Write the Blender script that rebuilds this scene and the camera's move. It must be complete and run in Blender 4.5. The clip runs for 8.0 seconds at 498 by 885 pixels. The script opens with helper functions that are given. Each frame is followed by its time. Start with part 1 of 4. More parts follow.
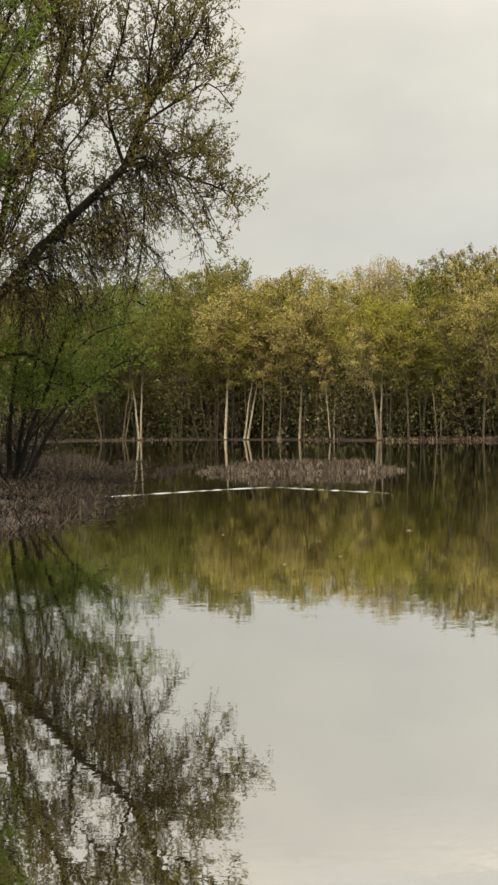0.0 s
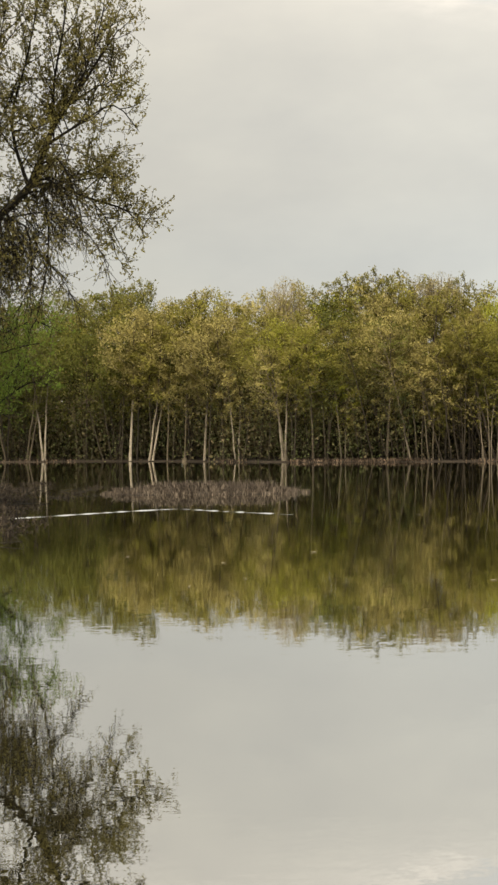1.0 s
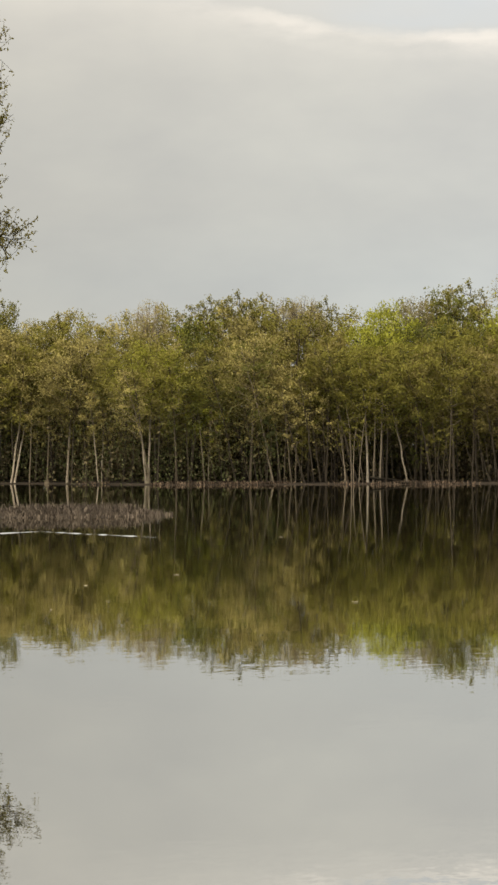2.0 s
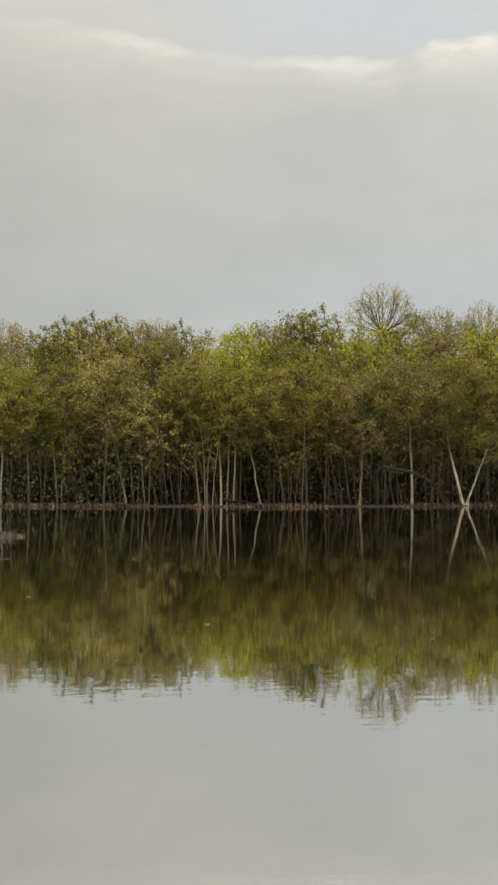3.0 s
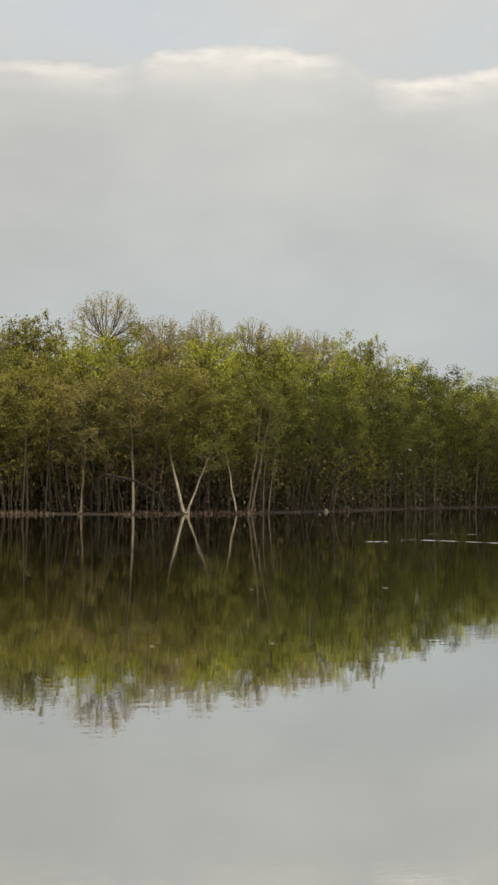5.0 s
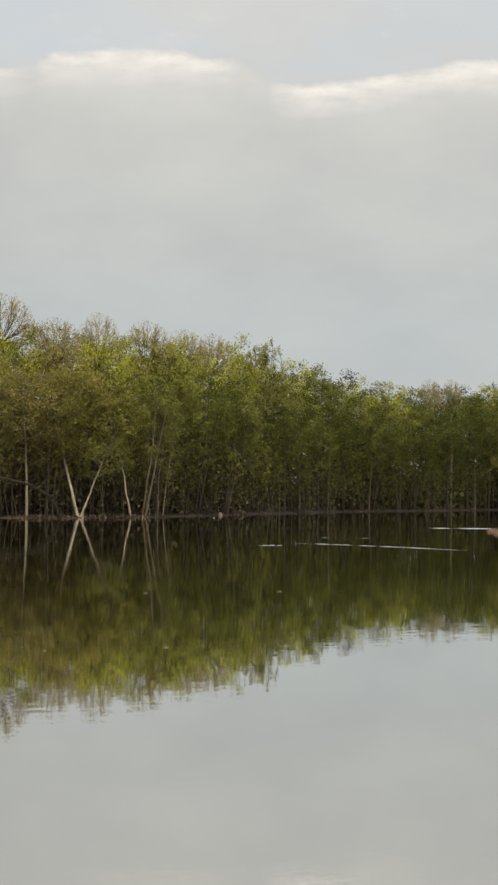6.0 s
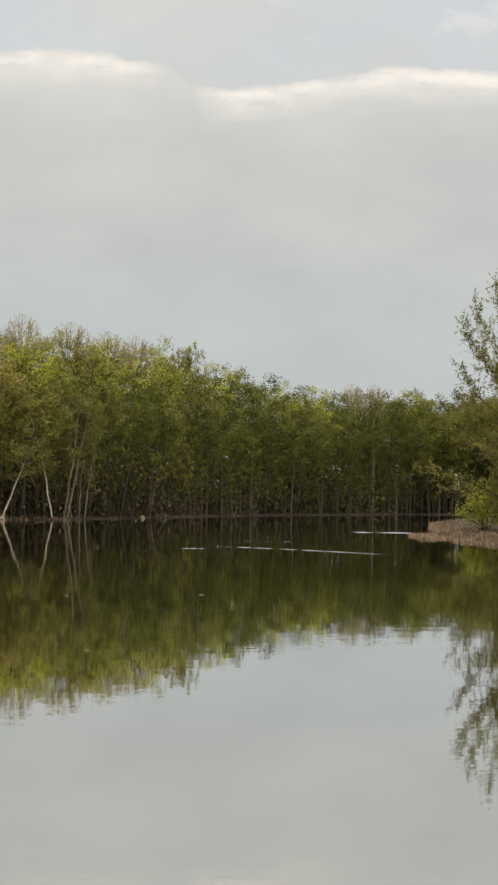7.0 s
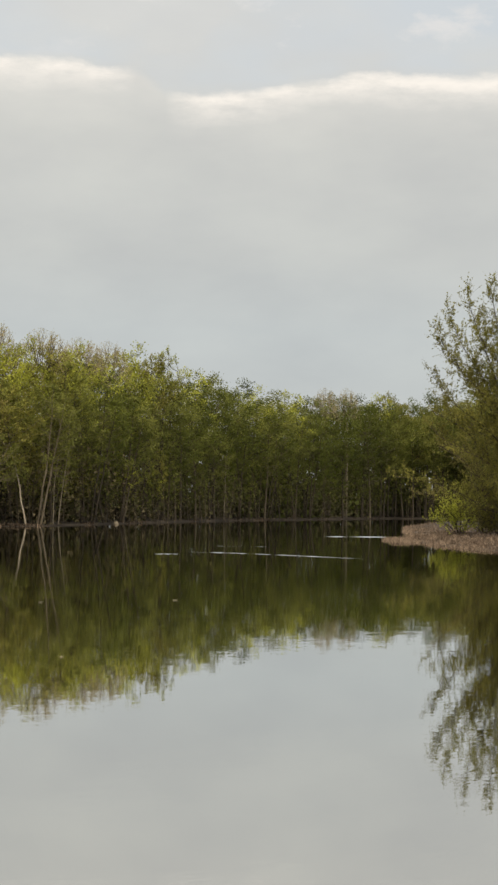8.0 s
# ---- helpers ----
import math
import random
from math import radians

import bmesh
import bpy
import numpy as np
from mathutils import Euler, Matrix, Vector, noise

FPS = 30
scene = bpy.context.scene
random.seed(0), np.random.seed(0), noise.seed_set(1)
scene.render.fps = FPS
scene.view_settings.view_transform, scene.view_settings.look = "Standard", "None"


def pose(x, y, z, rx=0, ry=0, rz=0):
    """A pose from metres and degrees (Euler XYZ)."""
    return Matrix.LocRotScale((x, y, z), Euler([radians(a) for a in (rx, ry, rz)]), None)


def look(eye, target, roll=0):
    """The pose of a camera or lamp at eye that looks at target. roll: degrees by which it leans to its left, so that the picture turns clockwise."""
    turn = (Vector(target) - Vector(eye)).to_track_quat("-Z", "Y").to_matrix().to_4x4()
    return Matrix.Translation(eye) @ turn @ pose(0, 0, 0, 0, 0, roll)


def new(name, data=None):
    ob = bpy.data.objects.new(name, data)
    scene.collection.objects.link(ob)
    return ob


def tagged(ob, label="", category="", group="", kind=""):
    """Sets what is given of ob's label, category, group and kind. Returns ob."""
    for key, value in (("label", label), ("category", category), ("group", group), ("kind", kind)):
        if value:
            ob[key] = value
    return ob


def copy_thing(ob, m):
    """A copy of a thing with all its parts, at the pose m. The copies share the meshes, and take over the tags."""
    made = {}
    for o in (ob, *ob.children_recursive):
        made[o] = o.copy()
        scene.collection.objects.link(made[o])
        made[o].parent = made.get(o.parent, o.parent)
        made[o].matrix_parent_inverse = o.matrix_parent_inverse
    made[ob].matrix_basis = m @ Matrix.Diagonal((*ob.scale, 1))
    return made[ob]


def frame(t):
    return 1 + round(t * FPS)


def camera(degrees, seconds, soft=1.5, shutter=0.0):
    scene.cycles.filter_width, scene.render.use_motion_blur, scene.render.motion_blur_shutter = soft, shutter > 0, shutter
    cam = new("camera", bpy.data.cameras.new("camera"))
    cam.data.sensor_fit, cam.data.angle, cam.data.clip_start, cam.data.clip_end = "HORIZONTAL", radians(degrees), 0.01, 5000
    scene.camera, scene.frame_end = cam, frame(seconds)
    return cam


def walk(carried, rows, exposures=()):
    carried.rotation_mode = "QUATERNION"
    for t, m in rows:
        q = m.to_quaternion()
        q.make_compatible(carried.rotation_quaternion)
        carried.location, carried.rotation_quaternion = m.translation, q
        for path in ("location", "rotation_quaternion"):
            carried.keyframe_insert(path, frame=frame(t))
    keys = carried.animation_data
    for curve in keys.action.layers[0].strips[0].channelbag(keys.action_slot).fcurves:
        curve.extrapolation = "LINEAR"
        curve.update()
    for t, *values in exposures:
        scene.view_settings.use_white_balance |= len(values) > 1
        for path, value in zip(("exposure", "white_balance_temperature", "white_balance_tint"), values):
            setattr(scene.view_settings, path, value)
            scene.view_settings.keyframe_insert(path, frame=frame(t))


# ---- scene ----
# ---------------------------------------------------------------- camera
EYE = 2.2
cam = camera(15.94, 8.0, soft=2.6)
PATH = [
    (0.0, 0.000, -0.866, -0.520),
    (0.5, -1.371, -0.626, -0.545),
    (1.0, -3.069, -0.194, -0.478),
    (1.5, -5.302, 0.102, -0.405),
    (1.7, -6.160, 0.262, -0.400),
    (2.8, -11.216, 1.087, 0.060),
    (3.0, -12.180, 1.210, 0.062),
    (3.5, -14.624, 1.344, 0.120),
    (4.0, -16.962, 1.400, 0.235),
    (4.5, -19.096, 1.485, 0.367),
    (5.0, -21.119, 1.509, 0.562),
    (5.2, -21.893, 1.480, 0.600),
    (6.3, -25.486, 1.635, 0.820),
    (6.5, -26.130, 1.588, 0.980),
    (7.0, -27.001, 1.805, 1.060),
    (7.5, -27.542, 1.968, 0.850),
    (8.0, -27.855, 1.980, 0.685),
]
EXPOSURES = [(0.0, 0.42, 6900, 10), (1.5, 0.24, 6750, 10), (3.5, -0.05, 6550, 10), (8.0, 0.02, 6500, 10)]
walk(cam, [(t, pose(0, 0, EYE, 0, 0, yaw) @ pose(0, 0, 0, 90 + pitch) @ pose(0, 0, 0, 0, 0, roll)) for t, yaw, pitch, roll in PATH], EXPOSURES)


# ---------------------------------------------------------------- node helpers
class Nodes:
    """A short way to write node trees."""

    def __init__(self, tree):
        self.tree = tree
        tree.nodes.clear()

    def add(self, kind, **sets):
        node = self.tree.nodes.new(kind)
        for key, value in sets.items():
            if key == "operation":
                node.operation = value
            elif key == "data_type":
                node.data_type = value
            elif key == "blend_type":
                node.blend_type = value
            elif key == "sky_type":
                node.sky_type = value
        return node

    def link(self, a, b):
        self.tree.links.new(a, b)

    def feed(self, socket, value):
        if isinstance(value, bpy.types.NodeSocket):
            self.link(value, socket)
        else:
            socket.default_value = value

    def math(self, op, a, b=0.0, c=0.0, clamp=False):
        node = self.add("ShaderNodeMath", operation=op)
        node.use_clamp = clamp
        for socket, value in zip(node.inputs, (a, b, c)):
            self.feed(socket, value)
        return node.outputs[0]

    def vec(self, op, a, b=(0, 0, 0)):
        node = self.add("ShaderNodeVectorMath", operation=op)
        self.feed(node.inputs[0], a)
        self.feed(node.inputs[1], b)
        return node.outputs[0]

    def noise(self, vector, scale, detail=3.0, rough=0.5):
        node = self.add("ShaderNodeTexNoise")
        self.feed(node.inputs["Vector"], vector)
        node.inputs["Scale"].default_value = scale
        node.inputs["Detail"].default_value = detail
        node.inputs["Roughness"].default_value = rough
        return node

    def ramp(self, fac, stops, ease="LINEAR"):
        node = self.add("ShaderNodeValToRGB")
        self.feed(node.inputs[0], fac)
        band = node.color_ramp
        band.interpolation = ease
        while len(band.elements) < len(stops):
            band.elements.new(0.5)
        for el, (at, col) in zip(band.elements, stops):
            el.position, el.color = at, (*col, 1)
        return node.outputs[0]

    def mix(self, fac, a, b, blend="MIX"):
        node = self.add("ShaderNodeMix", data_type="RGBA", blend_type=blend)
        self.feed(node.inputs["Factor"], fac)
        self.feed(node.inputs[6], a if isinstance(a, bpy.types.NodeSocket) else (*a, 1))
        self.feed(node.inputs[7], b if isinstance(b, bpy.types.NodeSocket) else (*b, 1))
        return node.outputs[2]


# ---------------------------------------------------------------- sky and sun
SUN_AZ, SUN_EL = 196.0, 72.0      # degrees clockwise from ahead, degrees up: behind the camera, to its left
world = bpy.data.worlds.new("sky")
scene.world = world
world.use_nodes = True
n = Nodes(world.node_tree)
sky = n.add("ShaderNodeTexSky", sky_type="NISHITA")
sky.sun_disc = False
sky.sun_elevation, sky.sun_rotation = radians(SUN_EL), radians(SUN_AZ)
way = n.vec("NORMALIZE", n.add("ShaderNodeTexCoord").outputs["Generated"])
split = n.add("ShaderNodeSeparateXYZ")
n.link(way, split.inputs[0])
up = n.math("MULTIPLY", n.math("ARCSINE", split.outputs[2]), 57.2958)
round_ = n.math("MULTIPLY", n.math("ARCTAN2", split.outputs[0], split.outputs[1]), 57.2958)
flat = n.add("ShaderNodeCombineXYZ")
n.link(round_, flat.inputs[0])
n.link(n.math("MULTIPLY", up, 2.0), flat.inputs[1])
# the cloud deck: bluish near the horizon, warm grey above
deck = n.ramp(n.math("DIVIDE", up, 90.0), [
    (0.0, (0.540, 0.567, 0.566)), (0.062, (0.548, 0.574, 0.568)), (0.089, (0.582, 0.589, 0.561)),
    (0.133, (0.645, 0.64, 0.595)), (0.16, (0.71, 0.695, 0.645)), (0.22, (0.76, 0.745, 0.70)), (0.45, (1.25, 1.22, 1.13)), (1.0, (2.3, 2.25, 2.08))])
soft_cloud = n.noise(flat.outputs[0], 0.16, 4.0, 0.55).outputs[0]
deck = n.mix(1.0, deck, n.ramp(soft_cloud, [(0.3, (0.93, 0.93, 0.94)), (0.7, (1.06, 1.055, 1.04))]), "MULTIPLY")
there = n.math("MULTIPLY_ADD", round_, 0.055, 0.0, True)
veil = n.ramp(n.math("DIVIDE", up, 90.0), [(0.05, (0.88, 0.838, 0.79)), (0.11, (0.85, 0.833, 0.807)), (0.155, (0.92, 0.903, 0.868)), (0.22, (1.3, 1.27, 1.22))])   # brighter, warmer cloud to the left
deck = n.mix(n.math("SUBTRACT", 1.0, there), deck, n.mix(1.0, deck, veil, "MULTIPLY"))
# the deck's upper edge, lit cream, with clearer blue-grey sky above it; the deck lies in overlapping sheets
waver = n.noise(flat.outputs[0], 0.30, 6.0, 0.62).outputs[0]
SHEETS = [(4.0, 14.4, 0.2), (6.5, 14.2, 0.6), (9.0, 13.9, 0.9), (10.6, 13.5, 0.45), (12.2, 13.2, 0.35), (14.0, 13.35, 0.75), (16.5, 13.15, 0.7), (17.4, 13.3, 0.15), (18.1, 13.75, 0.8), (20.5, 13.9, 1.0), (23.2, 13.75, 0.9),
          (24.1, 13.6, 0.12), (25.0, 12.9, 0.08), (25.6, 12.85, 0.8), (26.5, 12.95, 1.0), (28.5, 13.1, 0.85), (31.0, 13.55, 1.0), (36.0, 13.4, 1.0)]
bearing_ = n.math("DIVIDE", round_, 40.0, 0.0, True)
shelf = n.math("MULTIPLY_ADD", n.ramp(bearing_, [(az / 40, (el / 20,) * 3) for az, el, k in SHEETS]), 20.0, 0.0)
glow = n.ramp(bearing_, [(az / 40, (k,) * 3) for az, el, k in SHEETS])
edge = n.math("MULTIPLY_ADD", n.math("SUBTRACT", waver, 0.5), 1.1, shelf)
over = n.math("SUBTRACT", up, edge)
rim = n.ramp(n.math("MULTIPLY_ADD", over, 0.25, 0.5, True), [
    (0.0, (0, 0, 0)), (0.28, (0.10, 0.10, 0.10)), (0.41, (0.55, 0.55, 0.55)), (0.475, (1, 1, 1)), (0.51, (0.8, 0.8, 0.8)), (0.56, (0, 0, 0))])
lit = n.math("MULTIPLY", n.math("MULTIPLY", rim, glow), n.ramp(n.noise(n.vec("MULTIPLY", flat.outputs[0], (1, 1.6, 1)), 0.5, 5.0, 0.6).outputs[0], [(0.34, (0.35, 0.35, 0.35)), (0.56, (1, 1, 1))]))
clear = n.math("MULTIPLY", n.ramp(n.math("MULTIPLY_ADD", over, 0.35, 0.45, True), [(0.42, (0, 0, 0)), (0.60, (1, 1, 1))]),
               n.ramp(n.noise(flat.outputs[0], 0.10, 4.0).outputs[0], [(0.40, (0.25, 0.25, 0.25)), (0.58, (1, 1, 1))]))
deck = n.mix(n.math("MULTIPLY", clear, there), deck, (0.65, 0.685, 0.70))
deck = n.mix(n.math("MULTIPLY", lit, n.math("MULTIPLY_ADD", there, 0.85, 0.15)), deck, (1.04, 0.965, 0.86))
# a few lit puffs in the clearer sky above the edge
puff = n.ramp(n.noise(flat.outputs[0], 0.34, 5.0, 0.6).outputs[0], [(0.56, (0, 0, 0)), (0.70, (0.6, 0.6, 0.6))])
band = n.ramp(n.math("MULTIPLY", up, 0.04, 0.0, True), [(0.56, (0, 0, 0)), (0.60, (1, 1, 1)), (0.72, (1, 1, 1)), (0.80, (0, 0, 0))])
deck = n.mix(n.math("MULTIPLY", puff, n.math("MULTIPLY", band, there)), deck, (0.86, 0.82, 0.77))
blue = n.add("ShaderNodeBackground")
n.link(sky.outputs[0], blue.inputs[0])
blue.inputs[1].default_value = 0.10
cover = n.add("ShaderNodeBackground")
n.link(deck, cover.inputs[0])
cover.inputs[1].default_value = 1.0
both = n.add("ShaderNodeMixShader")
both.inputs[0].default_value = 0.92
n.link(blue.outputs[0], both.inputs[1])
n.link(cover.outputs[0], both.inputs[2])
n.link(both.outputs[0], n.add("ShaderNodeOutputWorld").inputs[0])

sun = new("sun", bpy.data.lights.new("sun", "SUN"))
sun.data.energy, sun.data.angle, sun.data.color = 5.0, radians(24), (1.0, 0.86, 0.64)
a, e = radians(SUN_AZ), radians(SUN_EL)
sun.matrix_basis = look((0, 0, 60), (-math.sin(a) * math.cos(e), -math.cos(a) * math.cos(e), 60 - math.sin(e)))


# ---------------------------------------------------------------- materials
def material(name):
    m = bpy.data.materials.new(name)
    m.use_nodes = True
    return m, Nodes(m.node_tree)


def leaf_material(name, dark, mid, bright, through_=0.46):
    """Young leaves: hue differs from tree to tree and from leaf to leaf; light shines through them."""
    m, k = material(name)
    info = k.add("ShaderNodeObjectInfo").outputs["Random"]
    island = k.add("ShaderNodeNewGeometry").outputs["Random Per Island"]
    where = k.add("ShaderNodeTexCoord").outputs["Object"]
    patch = k.noise(where, 0.45, 3.0).outputs[0]
    pick = k.math("ADD", k.math("MULTIPLY", info, 0.30), k.math("ADD", k.math("MULTIPLY", island, 0.08), k.math("MULTIPLY", k.math("SUBTRACT", patch, 0.35), 0.9)))
    col = k.ramp(pick, [(0.05, dark), (0.42, mid), (0.85, bright)])
    a = k.add("ShaderNodeBsdfPrincipled")
    k.link(col, a.inputs["Base Color"])
    a.inputs["Roughness"].default_value = 0.6
    a.inputs["Specular IOR Level"].default_value = 0.08
    b = k.add("ShaderNodeBsdfTranslucent")
    k.link(col, b.inputs[0])
    mixed = k.add("ShaderNodeMixShader")
    mixed.inputs[0].default_value = through_
    k.link(a.outputs[0], mixed.inputs[1])
    k.link(b.outputs[0], mixed.inputs[2])
    k.link(mixed.outputs[0], k.add("ShaderNodeOutputMaterial").inputs[0])
    return m


def rough_material(name, stops, scale, fine, bump=0.4, rough=0.9, stretch=(1, 1, 1), by_island=0.0, by_object=0.0, plain_above=0.0):
    """Bark, soil, dead stalks: colour by two sizes of noise, with relief."""
    m, k = material(name)
    where = k.vec("MULTIPLY", k.add("ShaderNodeTexCoord").outputs["Object"], stretch)
    big, small = k.noise(where, scale, 4.0, 0.6).outputs[0], k.noise(where, fine, 3.0, 0.6).outputs[0]
    pick = k.math("ADD", k.math("MULTIPLY", big, 0.6), k.math("MULTIPLY", small, 0.4))
    if by_island:
        pick = k.math("MULTIPLY_ADD", k.math("SUBTRACT", k.add("ShaderNodeNewGeometry").outputs["Random Per Island"], 0.5), by_island, pick)
    if by_object:
        pick = k.math("MULTIPLY_ADD", k.math("SUBTRACT", k.add("ShaderNodeObjectInfo").outputs["Random"], 0.5), by_object, pick)
    a = k.add("ShaderNodeBsdfPrincipled")
    col = k.ramp(pick, stops)
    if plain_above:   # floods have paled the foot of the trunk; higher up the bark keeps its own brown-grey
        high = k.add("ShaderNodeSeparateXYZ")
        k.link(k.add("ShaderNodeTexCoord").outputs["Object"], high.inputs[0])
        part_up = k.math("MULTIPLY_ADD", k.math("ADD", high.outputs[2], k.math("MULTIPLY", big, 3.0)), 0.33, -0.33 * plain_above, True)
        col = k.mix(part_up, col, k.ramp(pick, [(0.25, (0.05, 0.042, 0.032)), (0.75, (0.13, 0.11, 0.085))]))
    k.link(col, a.inputs["Base Color"])
    a.inputs["Roughness"].default_value = rough
    a.inputs["Specular IOR Level"].default_value = 0.2
    relief = k.add("ShaderNodeBump")
    relief.inputs["Strength"].default_value = bump
    relief.inputs["Distance"].default_value = 0.02
    k.link(pick, relief.inputs["Height"])
    k.link(relief.outputs[0], a.inputs["Normal"])
    k.link(a.outputs[0], k.add("ShaderNodeOutputMaterial").inputs[0])
    return m


def water_material():
    """Still, silty water: a dark body under a mirror that small ripples break up."""
    m, k = material("lake_water")
    where = k.add("ShaderNodeTexCoord").outputs["Object"]
    wide = k.noise(k.vec("MULTIPLY", where, (0.05, 0.09, 1)), 1.0, 3.0).outputs[0]
    calm = k.ramp(wide, [(0.38, (0.45, 0.45, 0.45)), (0.62, (1, 1, 1))])
    long_ = k.vec("SUBTRACT", k.noise(where, 1.1, 2.0).outputs["Color"], (0.5, 0.5, 0.5))
    short = k.vec("SUBTRACT", k.noise(k.vec("MULTIPLY", where, (0.5, 1.4, 1)), 5.5, 3.0, 0.5).outputs["Color"], (0.5, 0.5, 0.5))
    fine_ = k.vec("SUBTRACT", k.noise(where, 19.0, 2.0, 0.5).outputs["Color"], (0.5, 0.5, 0.5))
    tilt = k.vec("ADD", k.vec("MULTIPLY", long_, (0.0045, 0.0045, 0)), k.vec("MULTIPLY", short, (0.011, 0.011, 0)))
    tilt = k.vec("ADD", tilt, k.vec("MULTIPLY", fine_, (0.012, 0.012, 0)))
    scale = k.add("ShaderNodeVectorMath", operation="SCALE")
    k.link(tilt, scale.inputs[0])
    k.link(calm, scale.inputs["Scale"])
    face = k.add("ShaderNodeNewGeometry").outputs["Normal"]
    normal = k.vec("NORMALIZE", k.vec("ADD", scale.outputs[0], face))
    body = k.add("ShaderNodeBsdfDiffuse")
    silt = k.ramp(k.noise(where, 0.12, 3.0).outputs[0], [(0.35, (0.018, 0.017, 0.007)), (0.65, (0.028, 0.025, 0.011))])
    k.link(silt, body.inputs[0])
    gloss = k.add("ShaderNodeBsdfGlossy")
    gloss.inputs["Color"].default_value = (0.89, 0.89, 0.88, 1)
    gloss.inputs["Roughness"].default_value = 0.01
    k.link(normal, gloss.inputs["Normal"])
    fresnel = k.add("ShaderNodeFresnel")
    fresnel.inputs["IOR"].default_value = 1.333
    mixed = k.add("ShaderNodeMixShader")
    k.link(k.math("POWER", fresnel.outputs[0], 0.16), mixed.inputs[0])
    k.link(body.outputs[0], mixed.inputs[1])
    k.link(gloss.outputs[0], mixed.inputs[2])
    k.link(mixed.outputs[0], k.add("ShaderNodeOutputMaterial").inputs[0])
    return m


OLIVE = leaf_material("olive_leaves", (0.125, 0.117, 0.030), (0.235, 0.225, 0.050), (0.345, 0.335, 0.075))
BRONZE = leaf_material("bronze_buds", (0.235, 0.206, 0.079), (0.375, 0.332, 0.122), (0.48, 0.43, 0.16))
BROWN = leaf_material("olive_brown_buds", (0.16, 0.138, 0.048), (0.27, 0.236, 0.080), (0.37, 0.325, 0.11))
TAN_BUD = leaf_material("tan_buds", (0.25, 0.215, 0.105), (0.38, 0.33, 0.16), (0.48, 0.42, 0.21))
YELLOW = leaf_material("yellow_green_leaves", (0.20, 0.215, 0.034), (0.345, 0.365, 0.052), (0.47, 0.485, 0.08))
GREEN = leaf_material("green_leaves", (0.088, 0.098, 0.026), (0.165, 0.178, 0.042), (0.27, 0.285, 0.066))
# green leaves darkened so that the colour carries the lower wood's shade
SHADE_GREEN = leaf_material("shade_green_leaves", (0.048, 0.060, 0.013), (0.095, 0.113, 0.022), (0.195, 0.215, 0.042))
FRESH = leaf_material("fresh_green_leaves", (0.09, 0.135, 0.026), (0.18, 0.25, 0.045), (0.29, 0.37, 0.07), 0.5)
HAZEL = leaf_material("grey_green_leaves", (0.105, 0.128, 0.052), (0.185, 0.215, 0.088), (0.27, 0.30, 0.125))
TWIGS = leaf_material("bare_twig_brush", (0.10, 0.083, 0.048), (0.18, 0.15, 0.085), (0.26, 0.22, 0.125), 0.2)
# brushwood with the shade of the wood's interior put into its dark colour
SHADE_BRUSH = leaf_material("shade_dark_brushwood", (0.034, 0.035, 0.014), (0.075, 0.074, 0.030), (0.13, 0.125, 0.052), 0.1)
NEARLEAF = leaf_material("young_maple_leaves", (0.085, 0.071, 0.030), (0.165, 0.148, 0.048), (0.235, 0.228, 0.064), 0.4)
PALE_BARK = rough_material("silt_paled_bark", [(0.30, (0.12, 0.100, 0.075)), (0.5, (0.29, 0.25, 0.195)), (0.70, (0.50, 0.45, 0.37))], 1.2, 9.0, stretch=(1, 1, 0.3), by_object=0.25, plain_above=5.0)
GREY_BARK = rough_material("grey_bark", [(0.25, (0.019, 0.015, 0.011)), (0.5, (0.042, 0.034, 0.025)), (0.8, (0.095, 0.077, 0.057))], 1.5, 11.0, stretch=(1, 1, 0.3), by_object=0.3)
LIGHT_BARK = rough_material("light_grey_bark", [(0.25, (0.060, 0.048, 0.034)), (0.5, (0.135, 0.112, 0.080)), (0.8, (0.26, 0.22, 0.165))], 1.5, 11.0, stretch=(1, 1, 0.3), by_object=0.4)
DARK_BARK = rough_material("dark_bark", [(0.25, (0.006, 0.005, 0.0035)), (0.5, (0.016, 0.0135, 0.009)), (0.8, (0.042, 0.036, 0.025))], 2.0, 14.0, stretch=(1, 1, 0.3))
# brown dead grass, its colour darkened for the shade of trees over the bank
SHADED_GRASS = rough_material("dead_grass", [(0.2, (0.005, 0.0036, 0.0025)), (0.5, (0.0135, 0.0098, 0.0068)), (0.85, (0.045, 0.034, 0.023))], 0.6, 4.0, by_island=0.8)
ISLE_GRASS = rough_material("pale_dead_grass", [(0.2, (0.035, 0.0275, 0.0215)), (0.5, (0.088, 0.071, 0.056)), (0.85, (0.17, 0.14, 0.11))], 0.6, 4.0, by_island=0.8)
REED = rough_material("brown_reed", [(0.2, (0.018, 0.0135, 0.010)), (0.5, (0.045, 0.035, 0.026)), (0.85, (0.10, 0.08, 0.06))], 0.6, 4.0, by_island=0.8)
TAN_GRASS = rough_material("tan_grass", [(0.2, (0.050, 0.034, 0.024)), (0.5, (0.120, 0.086, 0.061)), (0.85, (0.235, 0.175, 0.125))], 0.5, 4.0, by_island=0.8)
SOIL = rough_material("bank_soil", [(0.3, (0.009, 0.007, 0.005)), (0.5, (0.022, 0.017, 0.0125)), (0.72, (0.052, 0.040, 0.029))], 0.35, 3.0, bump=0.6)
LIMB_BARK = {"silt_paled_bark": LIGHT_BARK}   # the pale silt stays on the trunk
WATER = water_material()


